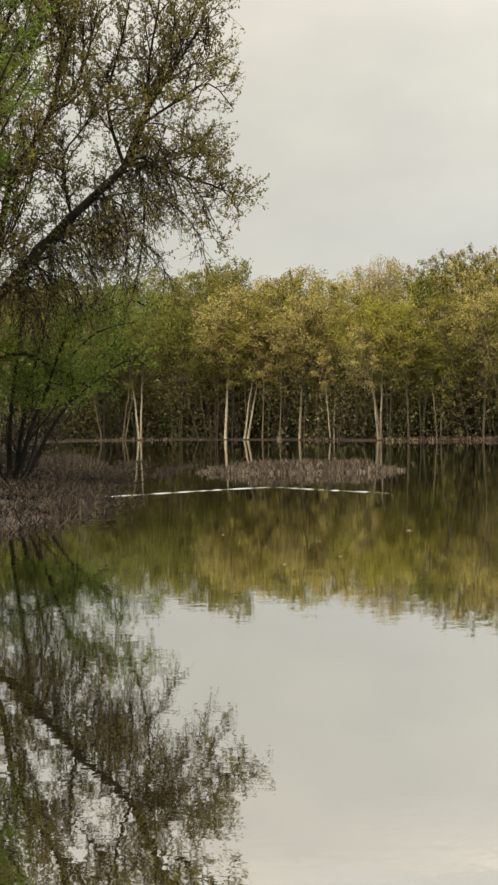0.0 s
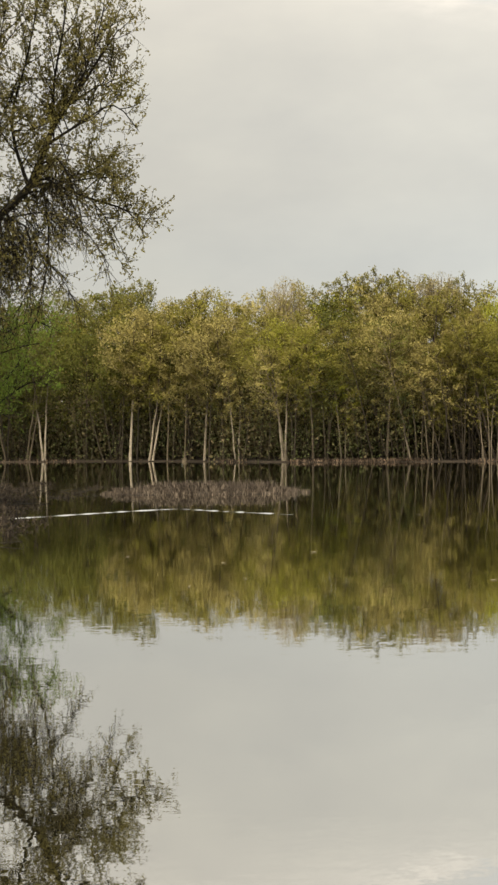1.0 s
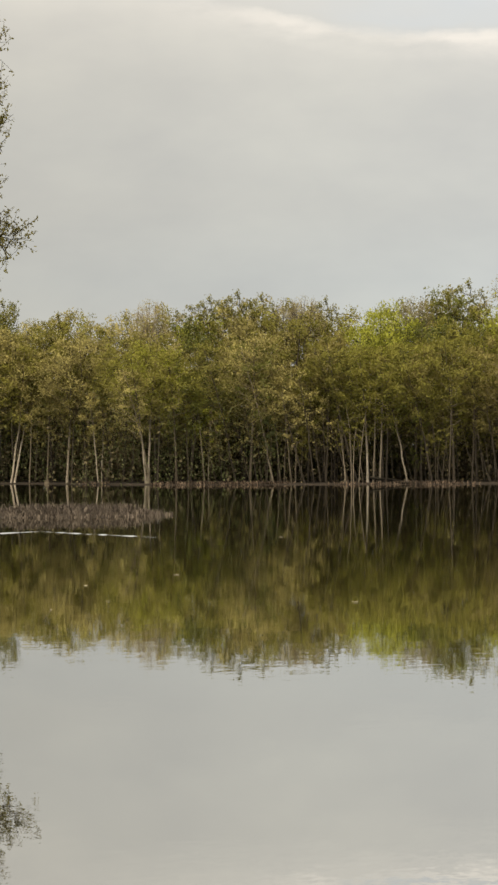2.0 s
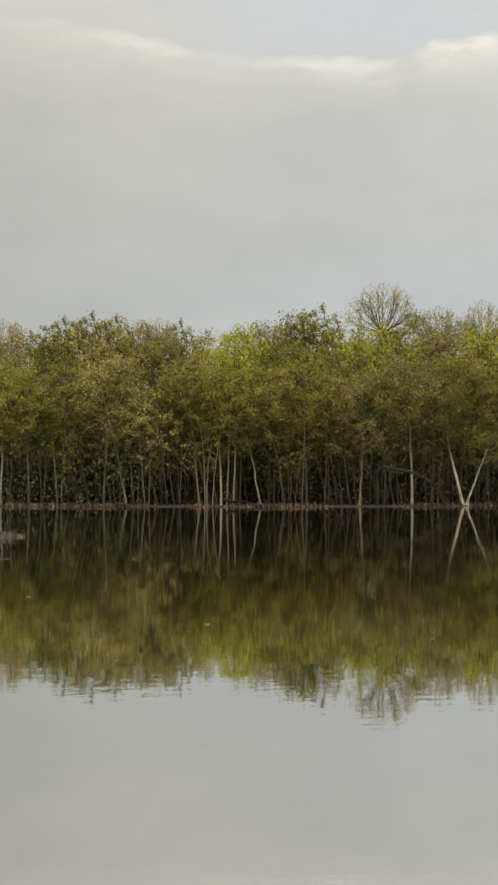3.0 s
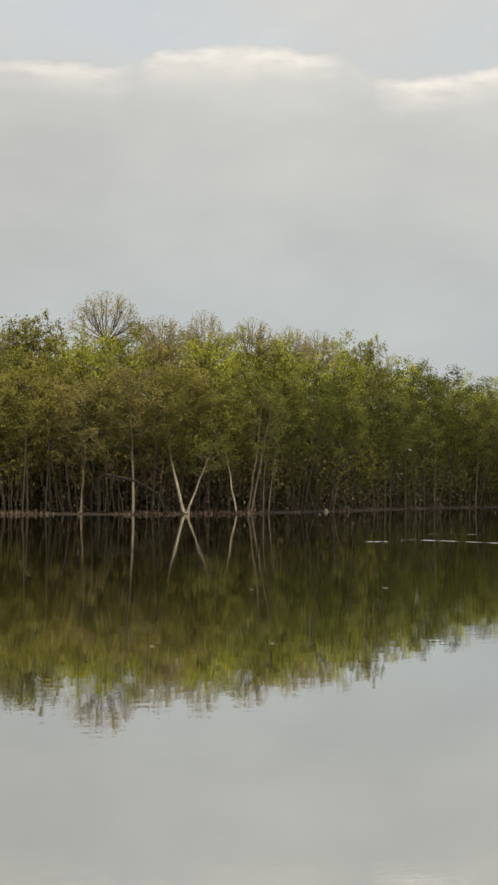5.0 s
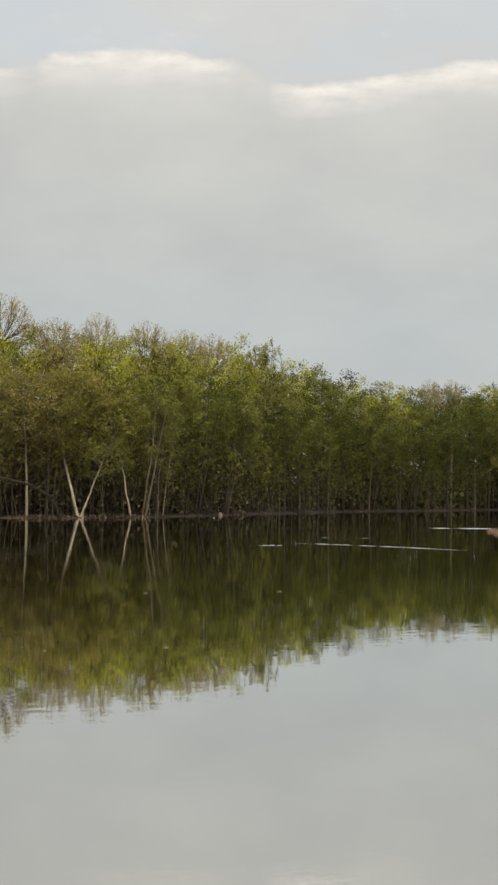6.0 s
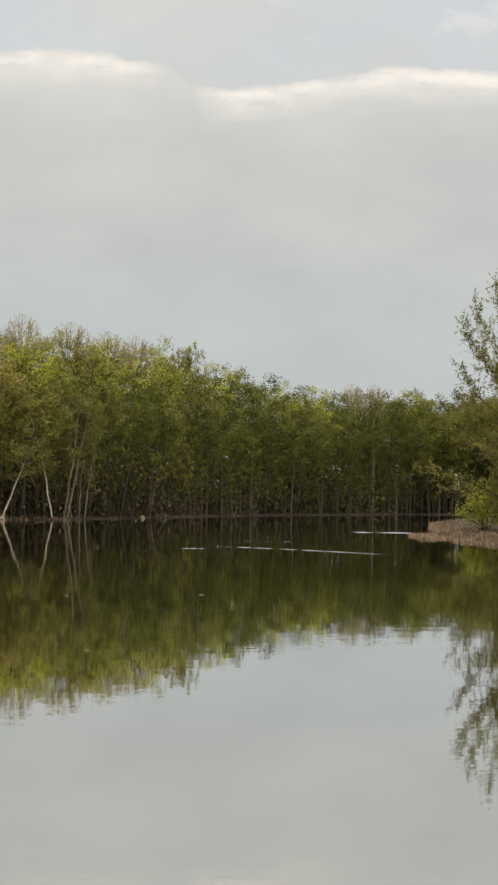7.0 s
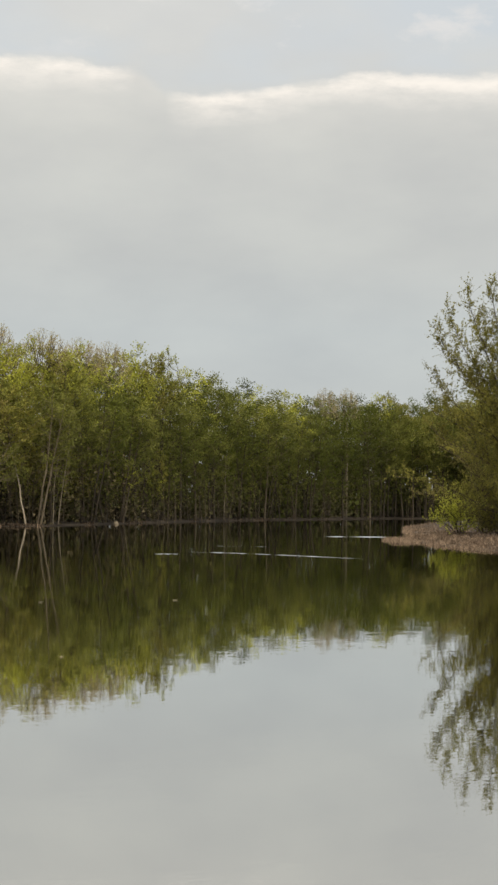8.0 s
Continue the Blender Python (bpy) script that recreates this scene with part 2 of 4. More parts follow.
# ---------------------------------------------------------------- mesh helpers
class Shape:
    """Vertices and faces that become one mesh."""

    def __init__(self):
        self.verts, self.faces, self.normals = [], [], None

    def tube(self, points, radii, sides=5):
        """A tapered, bent limb; its last ring closes to a point."""
        points = [Vector(p) for p in points]
        base = len(self.verts)
        side = None
        for i, (p, r) in enumerate(zip(points, radii)):
            ahead = (points[min(i + 1, len(points) - 1)] - points[max(i - 1, 0)]).normalized()
            if side is None:
                side = ahead.orthogonal().normalized()
            side = (side - ahead * side.dot(ahead)).normalized()
            other = ahead.cross(side)
            for s in range(sides):
                turn = math.tau * s / sides
                self.verts.append(tuple(p + r * (math.cos(turn) * side + math.sin(turn) * other)))
        for i in range(len(points) - 1):
            for s in range(sides):
                a, b = base + i * sides + s, base + i * sides + (s + 1) % sides
                self.faces.append((a, b, b + sides, a + sides))
        self.faces.append(tuple(base + (len(points) - 1) * sides + s for s in range(sides)))

    def quads(self, corners):
        """corners: an array of n x 4 x 3."""
        base, count = len(self.verts), len(corners)
        self.verts += corners.reshape(-1, 3).tolist()
        self.faces += (base + np.arange(4 * count).reshape(-1, 4)).tolist()

    def tris(self, corners):
        base, count = len(self.verts), len(corners)
        self.verts += corners.reshape(-1, 3).tolist()
        self.faces += (base + np.arange(3 * count).reshape(-1, 3)).tolist()

    def mesh(self, name, mat, smooth=False):
        data = bpy.data.meshes.new(name)
        data.from_pydata(self.verts, [], self.faces)
        data.materials.append(mat)
        if smooth:
            data.polygons.foreach_set("use_smooth", [True] * len(data.polygons))
        data.update()
        if self.normals is not None:   # leaves shade with the rounding of their crown
            data.polygons.foreach_set("use_smooth", [True] * len(data.polygons))
            data.normals_split_custom_set_from_vertices((self.normals / np.linalg.norm(self.normals, axis=1, keepdims=True)).tolist())
        return data


def part(name, shape, mat, parent, label="", smooth=False):
    ob = new(name, shape.mesh(name, mat, smooth))
    ob.parent = parent
    if label:
        ob["label"] = label
    return ob


def leaf_quads(rng, centres, size, slim=0.6, droop=0.0):
    """Diamond leaves or leaf sprays about the centres, each turned its own way."""
    centres = np.asarray(centres, float)
    count = len(centres)
    u = rng.normal(size=(count, 3))
    u[:, 2] -= droop
    u /= np.linalg.norm(u, axis=1, keepdims=True)
    v = np.cross(u, rng.normal(size=(count, 3)))
    v /= np.linalg.norm(v, axis=1, keepdims=True)
    a = size * rng.uniform(0.6, 1.3, (count, 1))
    b = a * slim
    return np.stack([centres - a * u, centres + b * v - 0.15 * a * u, centres + a * u, centres - b * v - 0.15 * a * u], 1)


def leaf_tris(rng, centres, size):
    """Small three-cornered leaf sprays for trees far off."""
    centres = np.asarray(centres, float)
    count = len(centres)
    u = rng.normal(size=(count, 3))
    u /= np.linalg.norm(u, axis=1, keepdims=True)
    v = np.cross(u, rng.normal(size=(count, 3)))
    v /= np.linalg.norm(v, axis=1, keepdims=True)
    a = size * rng.uniform(0.65, 1.3, (count, 1))
    return np.stack([centres + a * u, centres - 0.6 * a * u + 0.8 * a * v, centres - 0.6 * a * u - 0.8 * a * v], 1)


def blades(rng, feet, height, width, lean=0.45):
    """Bent stalks: two triangles' worth of thin blade each."""
    feet = np.asarray(feet, float)
    count = len(feet)
    tall = height * rng.uniform(0.45, 1.25, (count, 1))
    turn = rng.uniform(0, math.tau, (count, 1))
    tip = feet + np.concatenate([np.cos(turn) * tall * lean * rng.uniform(0, 1.6, (count, 1)), np.sin(turn) * tall * lean * rng.uniform(0, 1.6, (count, 1)), tall], 1)
    spin = rng.uniform(0, math.tau, (count, 1))
    side = np.concatenate([np.cos(spin), np.sin(spin), 0 * spin], 1) * width * rng.uniform(0.6, 1.4, (count, 1))
    half = feet + (tip - feet) * 0.55 + np.array([0, 0, 1]) * tall * 0.08
    return np.stack([feet - side, feet + side, half + side * 0.8, half - side * 0.8], 1), np.stack([half - side * 0.8, half + side * 0.8, tip], 1)


# ---------------------------------------------------------------- the lake and its banks
MIDDLE = (33.0, 92.0)
BANK = [(0, 3.5), (-8, 5), (-8.5, 14), (-7.5, 22), (-6.2, 29), (-4.6, 34.5), (-4.1, 39), (-5.2, 46), (-6.4, 55), (-7.0, 66), (-8.5, 80), (-12, 104), (-18, 138), (-15, 163), (-5, 165), (4, 158),
        (11, 148), (22, 144), (34, 140), (44, 141), (56, 147), (66, 158), (84, 180), (106, 205), (134, 230), (160, 254), (185, 262), (150, 215), (104, 160),
        (82, 126), (72, 108), (64, 99), (56, 83), (51, 69), (44, 40), (36, 14), (18, 4)]


def bank_radius():
    """The lake's edge as a distance from its middle for every degree, with small bays."""
    pts = np.array(BANK) - MIDDLE
    out = []
    for deg in np.arange(0, 360, 0.5):
        d = np.array([math.cos(radians(deg)), math.sin(radians(deg))])
        best = 0
        for p, q in zip(pts, np.roll(pts, -1, 0)):
            s = q - p
            den = d[0] * s[1] - d[1] * s[0]
            if abs(den) < 1e-9:
                continue
            r = (p[0] * s[1] - p[1] * s[0]) / den
            w = (p[0] * d[1] - p[1] * d[0]) / den
            if r > 0 and -1e-6 <= w <= 1 + 1e-6:
                best = max(best, r)
        out.append(best + 0.7 * noise.noise((deg * 0.35, 3.1, 0)) + 0.4 * noise.noise((deg * 1.3, 7.7, 0)))
    return np.array(out)


RADIUS = bank_radius()
LEVELS = ((-8, -1.2), (-1.5, -0.28), (0, 0.0), (0.8, 0.05), (4, 0.13), (9, 0.26), (30, 0.5), (120, 0.9))


def ground_z(d):
    return float(np.interp(d, [v[0] for v in LEVELS], [v[1] for v in LEVELS]))


def beside(deg, d):
    """The point d metres outside the water's edge, seen from the lake's middle at that angle, on the ground."""
    r = np.interp(deg % 360, np.arange(0, 360.5, 0.5), np.append(RADIUS, RADIUS[0])) + d
    return Vector((MIDDLE[0] + r * math.cos(radians(deg)), MIDDLE[1] + r * math.sin(radians(deg)), ground_z(d)))


# the far shore's angle from the lake's middle for each bearing from the camera
FAR = [(math.degrees(math.atan2(p.x, p.y)), deg, math.hypot(p.x, p.y)) for deg in np.arange(48, 152, 0.25) for p in [beside(deg, 0)]]
FAR = sorted(f for f in FAR if f[2] > 132)


def far_angle(bearing):
    return float(np.interp(bearing, [f[0] for f in FAR], [f[1] for f in FAR]))


def on_shore(bearing, depth):
    """The point of the far bank at that bearing from the camera, depth metres behind the water's edge."""
    aim = bearing
    for _ in range(5):
        p = beside(far_angle(aim), depth)
        aim += 0.8 * (bearing - math.degrees(math.atan2(p.x, p.y)))
    return p


def build_ground():
    rings = [(d, z) for d, z in LEVELS] + [(600, 2.0), (3500, 4.0)]
    s, count = Shape(), len(RADIUS)
    for d, z in rings:
        for i, r in enumerate(RADIUS):
            turn = radians(i * 0.5)
            rough = 0.05 * noise.noise((i * 0.4, d * 0.7, 2.0)) if 0 < d < 100 else 0
            s.verts.append((MIDDLE[0] + (r + d) * math.cos(turn), MIDDLE[1] + (r + d) * math.sin(turn), z + rough))
    s.verts.append((*MIDDLE, -2.0))
    for k in range(len(rings) - 1):
        for i in range(count):
            j = (i + 1) % count
            s.faces.append((k * count + i, (k + 1) * count + i, (k + 1) * count + j, k * count + j))
    for i in range(count):
        s.faces.append((len(s.verts) - 1, i, (i + 1) % count))
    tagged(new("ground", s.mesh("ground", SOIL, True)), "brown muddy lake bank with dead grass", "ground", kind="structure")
    w = Shape()
    for i, r in enumerate(RADIUS):
        turn = radians(i * 0.5)
        w.verts.append((MIDDLE[0] + (r + 0.6) * math.cos(turn), MIDDLE[1] + (r + 0.6) * math.sin(turn), 0))
    w.verts.append((*MIDDLE, 0))
    w.faces = [(count, i, (i + 1) % count) for i in range(count)]
    tagged(new("water", w.mesh("water", WATER)), "still olive-grey lake water mirroring trees and sky", "water", kind="structure")


build_ground()


# ---------------------------------------------------------------- trees of the far shore
def bent(rng, start, way, length, r0, r1, steps, lift=0.0, wobble=0.12):
    """The points and radii of a limb that wanders and lifts towards the light."""
    p, d = Vector(start), Vector(way).normalized()
    pts, rad = [p.copy()], [r0]
    for i in range(steps):
        d = (d + Vector(rng.normal(0, wobble, 3)) + Vector((0, 0, lift))).normalized()
        p = p + d * (length / steps)
        pts.append(p.copy())
        rad.append(r0 + (r1 - r0) * (i + 1) / steps)
    return pts, rad


def along(pts, w):
    """The point at part w of a limb."""
    at = min(max(w, 0.0), 0.9999) * (len(pts) - 1)
    i = int(at)
    return pts[i].lerp(pts[i + 1], at - i)


def grow(rng, stems, low, spread, limbs, twigs, sprays, size, top=1.0, twig_wood=2, under=0.35):
    """Wood and leaves of a tree. stems: (foot x, foot y, top x, top y, height, radius). low: where the crown begins, as a part
    of the height. The limbs end on a rounded crown, where twigs carry the leaves in clumps; under: how leafy the lowest are, top: the uppermost."""
    trunk, wood, places, facing = Shape(), Shape(), [], []
    for fx, fy, tx, ty, tall, r in stems:
        pts, rad = [], []
        bow = rng.normal(0, 0.016 * tall, 2)
        kink = rng.normal(0, 0.0028 * tall, (11, 2))
        for i in range(11):
            s = i / 10
            b = math.sin(s * math.pi)
            k = kink[i] * min(1, 3 * s)
            pts.append(Vector((fx + (tx - fx) * s + bow[0] * b + k[0], fy + (ty - fy) * s + bow[1] * b + k[1], -0.3 + (tall * 0.93 + 0.3) * s)))
            rad.append(r * (1.35 if i == 0 else 1.0) * (1 - s) ** 0.85 + 0.012)
        trunk.tube(pts, rad, 7)
        half = tall * (1 - low) / 2
        heart = along(pts, 0.5 + low / 2)
        heart.z = tall - half
        for j in range(limbs):
            rise = -0.85 + 1.83 * ((j + rng.uniform(0, 1)) / limbs) ** 0.9
            turn = j * 2.4 + rng.uniform(-0.5, 0.5)
            flat_ = math.sqrt(max(0.02, 1 - rise * rise)) * (1.0 if rise > -0.2 else 0.85)
            away = Vector((math.cos(turn) * flat_ * spread, math.sin(turn) * flat_ * spread, rise * half)) * rng.uniform(0.62, 1.0)
            tip = heart + away
            out = math.hypot(away.x, away.y)
            root = along(pts, min(0.97, max(low * 0.8, (tip.z - (0.35 + 0.35 * max(0, rise)) * out) / (0.93 * tall))))
            bow_ = Vector((away.x, away.y, -0.4 * out)) * 0.12
            lp = [root.lerp(tip, s) + bow_ * math.sin(math.pi * s) + Vector(rng.normal(0, 0.05 * out, 3)) * (0 < s < 1) for s in (0, 0.35, 0.7, 1)]
            wood.tube(lp, [max(0.02, r * 0.34 * (1.1 - root.z / tall)), 0.028, 0.02, 0.012], 3)
            mid = np.array(along(lp, 0.72))
            axis = np.array(heart)
            leafy = sprays * (under + (1 - under) * min(1.0, (rise + 0.85) / 0.9)) * (1 - (1 - top) * max(0, rise - 0.3) / 0.7)
            lump_size = 0.30 * spread * rng.uniform(0.75, 1.2)
            for q in range(twigs):
                o = along(lp, 0.35 + 0.65 * (q + rng.uniform(0, 1)) / twigs)
                d = away.normalized() * 0.5 + Vector(rng.normal(0, 0.62, 3)) * Vector((1, 1, 0.7)) + Vector((0, 0, 0.22))
                tp, tr = bent(rng, o, d, lump_size * rng.uniform(0.6, 1.25), 0.013, 0.006, 2, 0.08)
                if twig_wood and q % twig_wood == 0:
                    wood.tube((tp[0], tp[2]), (tr[0], tr[2]), 3)
                count = int(leafy + rng.uniform(0, 1))
                if count:
                    u = rng.uniform(0.1, 1.05, (count, 1)) ** 0.8
                    c = np.array(tp[0]) * (1 - u) + np.array(tp[2]) * u + rng.normal(0, 0.10 + 0.04 * spread, (count, 3)) * (1, 1, 0.7)
                    places.append(c)
                    whole, lump = (c - axis) / (spread, spread, half), c - mid
                    whole /= np.linalg.norm(whole, axis=1, keepdims=True) + 0.2
                    lump /= np.linalg.norm(lump, axis=1, keepdims=True) + 0.3
                    facing.append(0.5 * whole + 0.6 * lump + (0, 0, 0.5) + rng.normal(0, 0.14, (count, 3)))
    crown = Shape()
    centres = np.concatenate(places)
    crown.tris(leaf_tris(rng, centres, 0.93 * size * rng.uniform(0.7, 1.2, (len(centres), 1))))
    crown.normals = np.repeat(np.concatenate(facing), 3, 0)
    return trunk, wood, crown


def grow_dome(rng, tall, wide, buds):
    """A round-headed tree still nearly bare: limbs fan out from one fork and end on a dome of fine twigs."""
    trunk, wood, places = Shape(), Shape(), []
    fork = Vector((0, 0, tall - 1.3 * wide))
    trunk.tube([Vector((0, 0, -0.3)), Vector((0.1, 0, fork.z * 0.5)), fork], [0.24, 0.19, 0.14], 7)
    for j in range(20):
        turn, high = j * 2.4 + rng.uniform(-0.3, 0.3), 0.05 + 0.95 * ((j + 0.5) / 20) ** 0.8
        flat_ = math.sqrt(max(0.0, 1 - high * high))
        unit, size = Vector((math.cos(turn) * flat_, math.sin(turn) * flat_, high)), Vector((wide, wide, 1.25 * wide))
        tip = fork + unit * size * 0.84
        bow = Vector((math.cos(turn), math.sin(turn), 0)) * 0.10 * wide
        lp = [fork.lerp(tip, s) + bow * math.sin(math.pi * s) + Vector(rng.normal(0, 0.05, 3)) for s in (0, 0.3, 0.65, 1)]
        wood.tube(lp, [0.06, 0.042, 0.028, 0.012], 3)
        for q in range(13):
            w = 0.35 + 0.65 * (q + rng.uniform(0, 1)) / 13
            o = along(lp, w)
            shell = fork + (unit + Vector(rng.normal(0, 0.24, 3))).normalized() * size * rng.uniform(0.90, 1.0)
            e = o.lerp(shell, min(1.0, 0.55 + 0.5 * w))
            wood.tube((o, o.lerp(e, 0.5) + Vector(rng.normal(0, 0.06, 3)), e), (0.014, 0.011, 0.007), 3)
            places += [np.array(o.lerp(e, rng.uniform(0.55, 1.03))) + rng.normal(0, 0.12, 3) for _ in range(buds)]
    crown = Shape()
    crown.tris(leaf_tris(rng, places, 0.06))
    return trunk, wood, crown


def tree(name, label, grown, bark, leaf):
    root = tagged(new(name), label, name, "trees of the far shore" if name == "tree" else name + "s of the far shore")
    trunk, wood, crown = grown
    part("trunk", trunk, bark, root, smooth=True)
    part("branchwork", wood, bark, root)["kind"] = "stuff"
    part("crown", crown, leaf, root)
    for ob in root.children:
        ob.material_slots[0].link = "OBJECT"
        ob.material_slots[0].material = bark if ob.name.split(".")[0] != "crown" else leaf
    return root


def dress(root, bark, leaf):
    for ob in root.children:
        kind = ob.name.split(".")[0]
        ob.material_slots[0].material = leaf if kind == "crown" else LIMB_BARK.get(bark.name, bark) if kind == "branchwork" else bark


rng = np.random.default_rng(11)
KINDS = {   # each sixteen metres tall, the poles and thickets ten
    "single": grow(rng, [(0, 0, 0.6, 0, 16, 0.14)], 0.28, 4.1, 30, 8, 27, 0.105),
    "single2": grow(rng, [(0, 0, -0.9, 0.3, 16, 0.145)], 0.31, 4.4, 30, 8, 27, 0.105),
    "fork": grow(rng, [(0, 0, -1.8, 0, 15.5, 0.13), (0.2, 0.1, 1.3, 0.5, 16, 0.11)], 0.30, 3.6, 17, 8, 25, 0.105),
    "vee": grow(rng, [(0, 0, -3.0, 0, 15.5, 0.17), (0.1, 0, 3.7, 0.3, 9.5, 0.11)], 0.36, 3.4, 16, 8, 25, 0.105),
    "lean": grow(rng, [(-0.7, 0, -5.6, 0.4, 14, 0.085), (-0.2, 0.3, -4.4, 0.2, 15.5, 0.09), (0.2, 0.3, -3.0, -0.4, 16, 0.10), (0.8, -0.2, -1.2, 0, 15, 0.075)], 0.42, 2.8, 10, 7, 24, 0.105),
    "slant": grow(rng, [(0, 0, -3.4, 0.3, 15.5, 0.095)], 0.33, 3.9, 24, 8, 25, 0.105),
    "right": grow(rng, [(0, 0, 2.6, 0.4, 15, 0.11), (-0.4, 0.2, 1.2, -0.2, 16, 0.11)], 0.32, 3.5, 16, 8, 24, 0.105),
    "dome": grow_dome(rng, 16.0, 3.0, 7),
    "pole": grow(rng, [(0, 0, 0.3, 0, 10, 0.065)], 0.34, 1.5, 16, 5, 15, 0.10, 1.0, 0),
    "pole2": grow(rng, [(0, 0, -0.9, 0, 10, 0.065), (0.3, 0, 0.7, 0, 8, 0.05)], 0.34, 1.3, 10, 5, 14, 0.10, 1.0, 0),
    "thicket": grow(rng, [(-0.5, 0, -1.9, 0.3, 9, 0.05), (0, 0.2, -0.4, -0.3, 10, 0.055), (0.4, 0, 0.9, 0.4, 8.5, 0.05), (0.9, 0.3, 2.0, 0, 9, 0.045), (-0.9, 0.4, -1.1, 0, 7.5, 0.04)], 0.32, 1.3, 8, 4, 7, 0.095),
    "thicket2": grow(rng, [(-0.7, 0, -2.8, 0.3, 8.5, 0.055), (0.1, 0.2, -1.4, -0.3, 10, 0.06), (0.7, 0, -0.3, 0.4, 8.5, 0.05), (1.2, 0.3, 0.8, 0, 7, 0.04)], 0.32, 1.4, 8, 4, 8, 0.095),
    "back": grow(rng, [(0, 0, 0.5, 0, 16, 0.14)], 0.44, 4.3, 26, 8, 22, 0.112, 0.9),
    "back2": grow(rng, [(0, 0, -0.8, 0, 16, 0.13), (0.5, 0, 1.6, 0, 14.8, 0.11)], 0.46, 3.7, 15, 8, 21, 0.112, 0.9),
    "broom": grow(rng, [(0, 0, 0.9, 0, 16, 0.12), (0.3, 0.2, -0.7, 0, 15.7, 0.10), (0.2, -0.2, 2.3, 0, 14.8, 0.08), (-0.2, 0.1, -2.2, 0, 14.9, 0.08)], 0.60, 1.4, 11, 6, 12, 0.09),
}
TALL = {k: (10.0 if k.startswith(("pole", "thicket")) else 16.0) for k in KINDS}
LABELS = {
    "single": "tall pale-trunked maple with fresh spring leaves on the shore",
    "fork": "forked maple with two pale stems at the water's edge",
    "vee": "maple with two pale stems spread wide from its foot",
    "lean": "cluster of leaning grey stems with young leaves by the water",
    "slant": "slim slanting tree with young leaves at the water's edge",
    "right": "pair of slanting grey stems with young leaves on the shore",
    "dome": "broad domed tree, nearly bare, standing over the shore wood",
    "pole": "slender young tree with thin pale stem on the shore",
    "thicket": "thicket of thin slanting stems with few leaves on the shore",
    "back": "leafy spring tree standing back in the shore wood",
    "broom": "tree with upright leafy shoots standing over the shore wood",
}
MASTERS = {}
# skyline: bearing from the camera, rise of the tree tops in degrees
SKY_LINE = [(-9, 4.6), (-3, 4.75), (-1.7, 4.85), (-0.6, 4.95), (0.1, 4.45), (1.1, 4.6), (2.3, 4.75), (3.4, 4.68), (4.3, 4.75), (5.2, 4.6), (5.85, 5.0), (7.0, 5.2), (7.7, 5.2), (8.3, 4.95), (9.9, 5.1), (10.95, 4.8),
            (12.2, 4.82), (13.9, 5.15), (14.4, 5.3), (15.1, 5.0), (15.6, 4.85), (16.5, 5.05), (17.5, 5.05), (18.4, 5.25), (19.2, 4.95), (20.2, 5.0), (21.1, 5.2), (22.0, 5.1), (22.8, 5.1), (23.5, 4.95),
            (24.1, 4.5), (24.6, 4.65), (25.1, 4.75), (25.5, 4.4), (26.1, 4.0), (27.2, 4.0), (28.1, 3.75), (29.0, 3.55), (29.7, 3.38), (30.8, 3.5), (31.9, 3.6), (32.8, 3.6), (36, 3.6)]


def plant(kind, bearing, depth, share, leaf, bark=None, tall=None, turn=None, wide=1.0):
    """A tree of that kind on the far shore, depth metres behind the water's edge; share: how much of the skyline's height it reaches."""
    foot = on_shore(bearing, depth)
    far = math.hypot(foot.x, foot.y)
    top = tall or share * (far * math.tan(radians(float(np.interp(bearing, *zip(*SKY_LINE))))) + EYE - foot.z)
    k = top / TALL[kind]
    spin = rng.uniform(0, 360) if turn is None else turn - bearing
    m = pose(foot.x, foot.y, foot.z - 0.05, 0, 0, spin) @ Matrix.Diagonal((min(k, 1.15) * wide, min(k, 1.15) * wide, k, 1))
    if kind not in MASTERS:
        word = kind.rstrip("2")
        MASTERS[kind] = tree({"pole": "sapling", "thicket": "thicket"}.get(word, "tree"), LABELS[word], KINDS[kind], GREY_BARK, OLIVE)
        MASTERS[kind].matrix_basis = m
        ob = MASTERS[kind]
    else:
        keep = MASTERS[kind].scale.copy()
        MASTERS[kind].scale = (1, 1, 1)
        ob = copy_thing(MASTERS[kind], m)
        MASTERS[kind].scale = keep
    dress(ob, bark or GREY_BARK, leaf)
    return ob


def foliage(bearing, high=True):
    """What grows where: bronze and yellow tops to the left, green to the right. High rows get lighter leaves and the
    rest darker ones, which paints lit tops and shaded lower wood.
    """
    x = rng.uniform()
    if bearing < -0.9:
        return (OLIVE if x < 0.4 else GREEN) if high else GREEN
    if bearing < 10:
        return (BRONZE if x < 0.55 else OLIVE if x < 0.92 else YELLOW if x < 0.96 else GREEN) if high else (BRONZE if x < 0.5 else OLIVE if x < 0.8 else GREEN)
    if bearing < 19:
        return (BROWN if x < 0.36 else OLIVE if x < 0.66 else YELLOW if x < 0.84 else GREEN) if high else (BROWN if x < 0.32 else OLIVE if x < 0.68 else GREEN)
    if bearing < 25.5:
        return (BROWN if x < 0.14 else OLIVE if x < 0.32 else YELLOW if x < 0.68 else GREEN) if high else (OLIVE if x < 0.2 else YELLOW if x < 0.3 else GREEN if x < 0.75 else SHADE_GREEN)
    return (YELLOW if x < 0.10 else OLIVE if x < 0.30 else GREEN if x < 0.75 else SHADE_GREEN) if high else (GREEN if x < 0.35 else SHADE_GREEN)


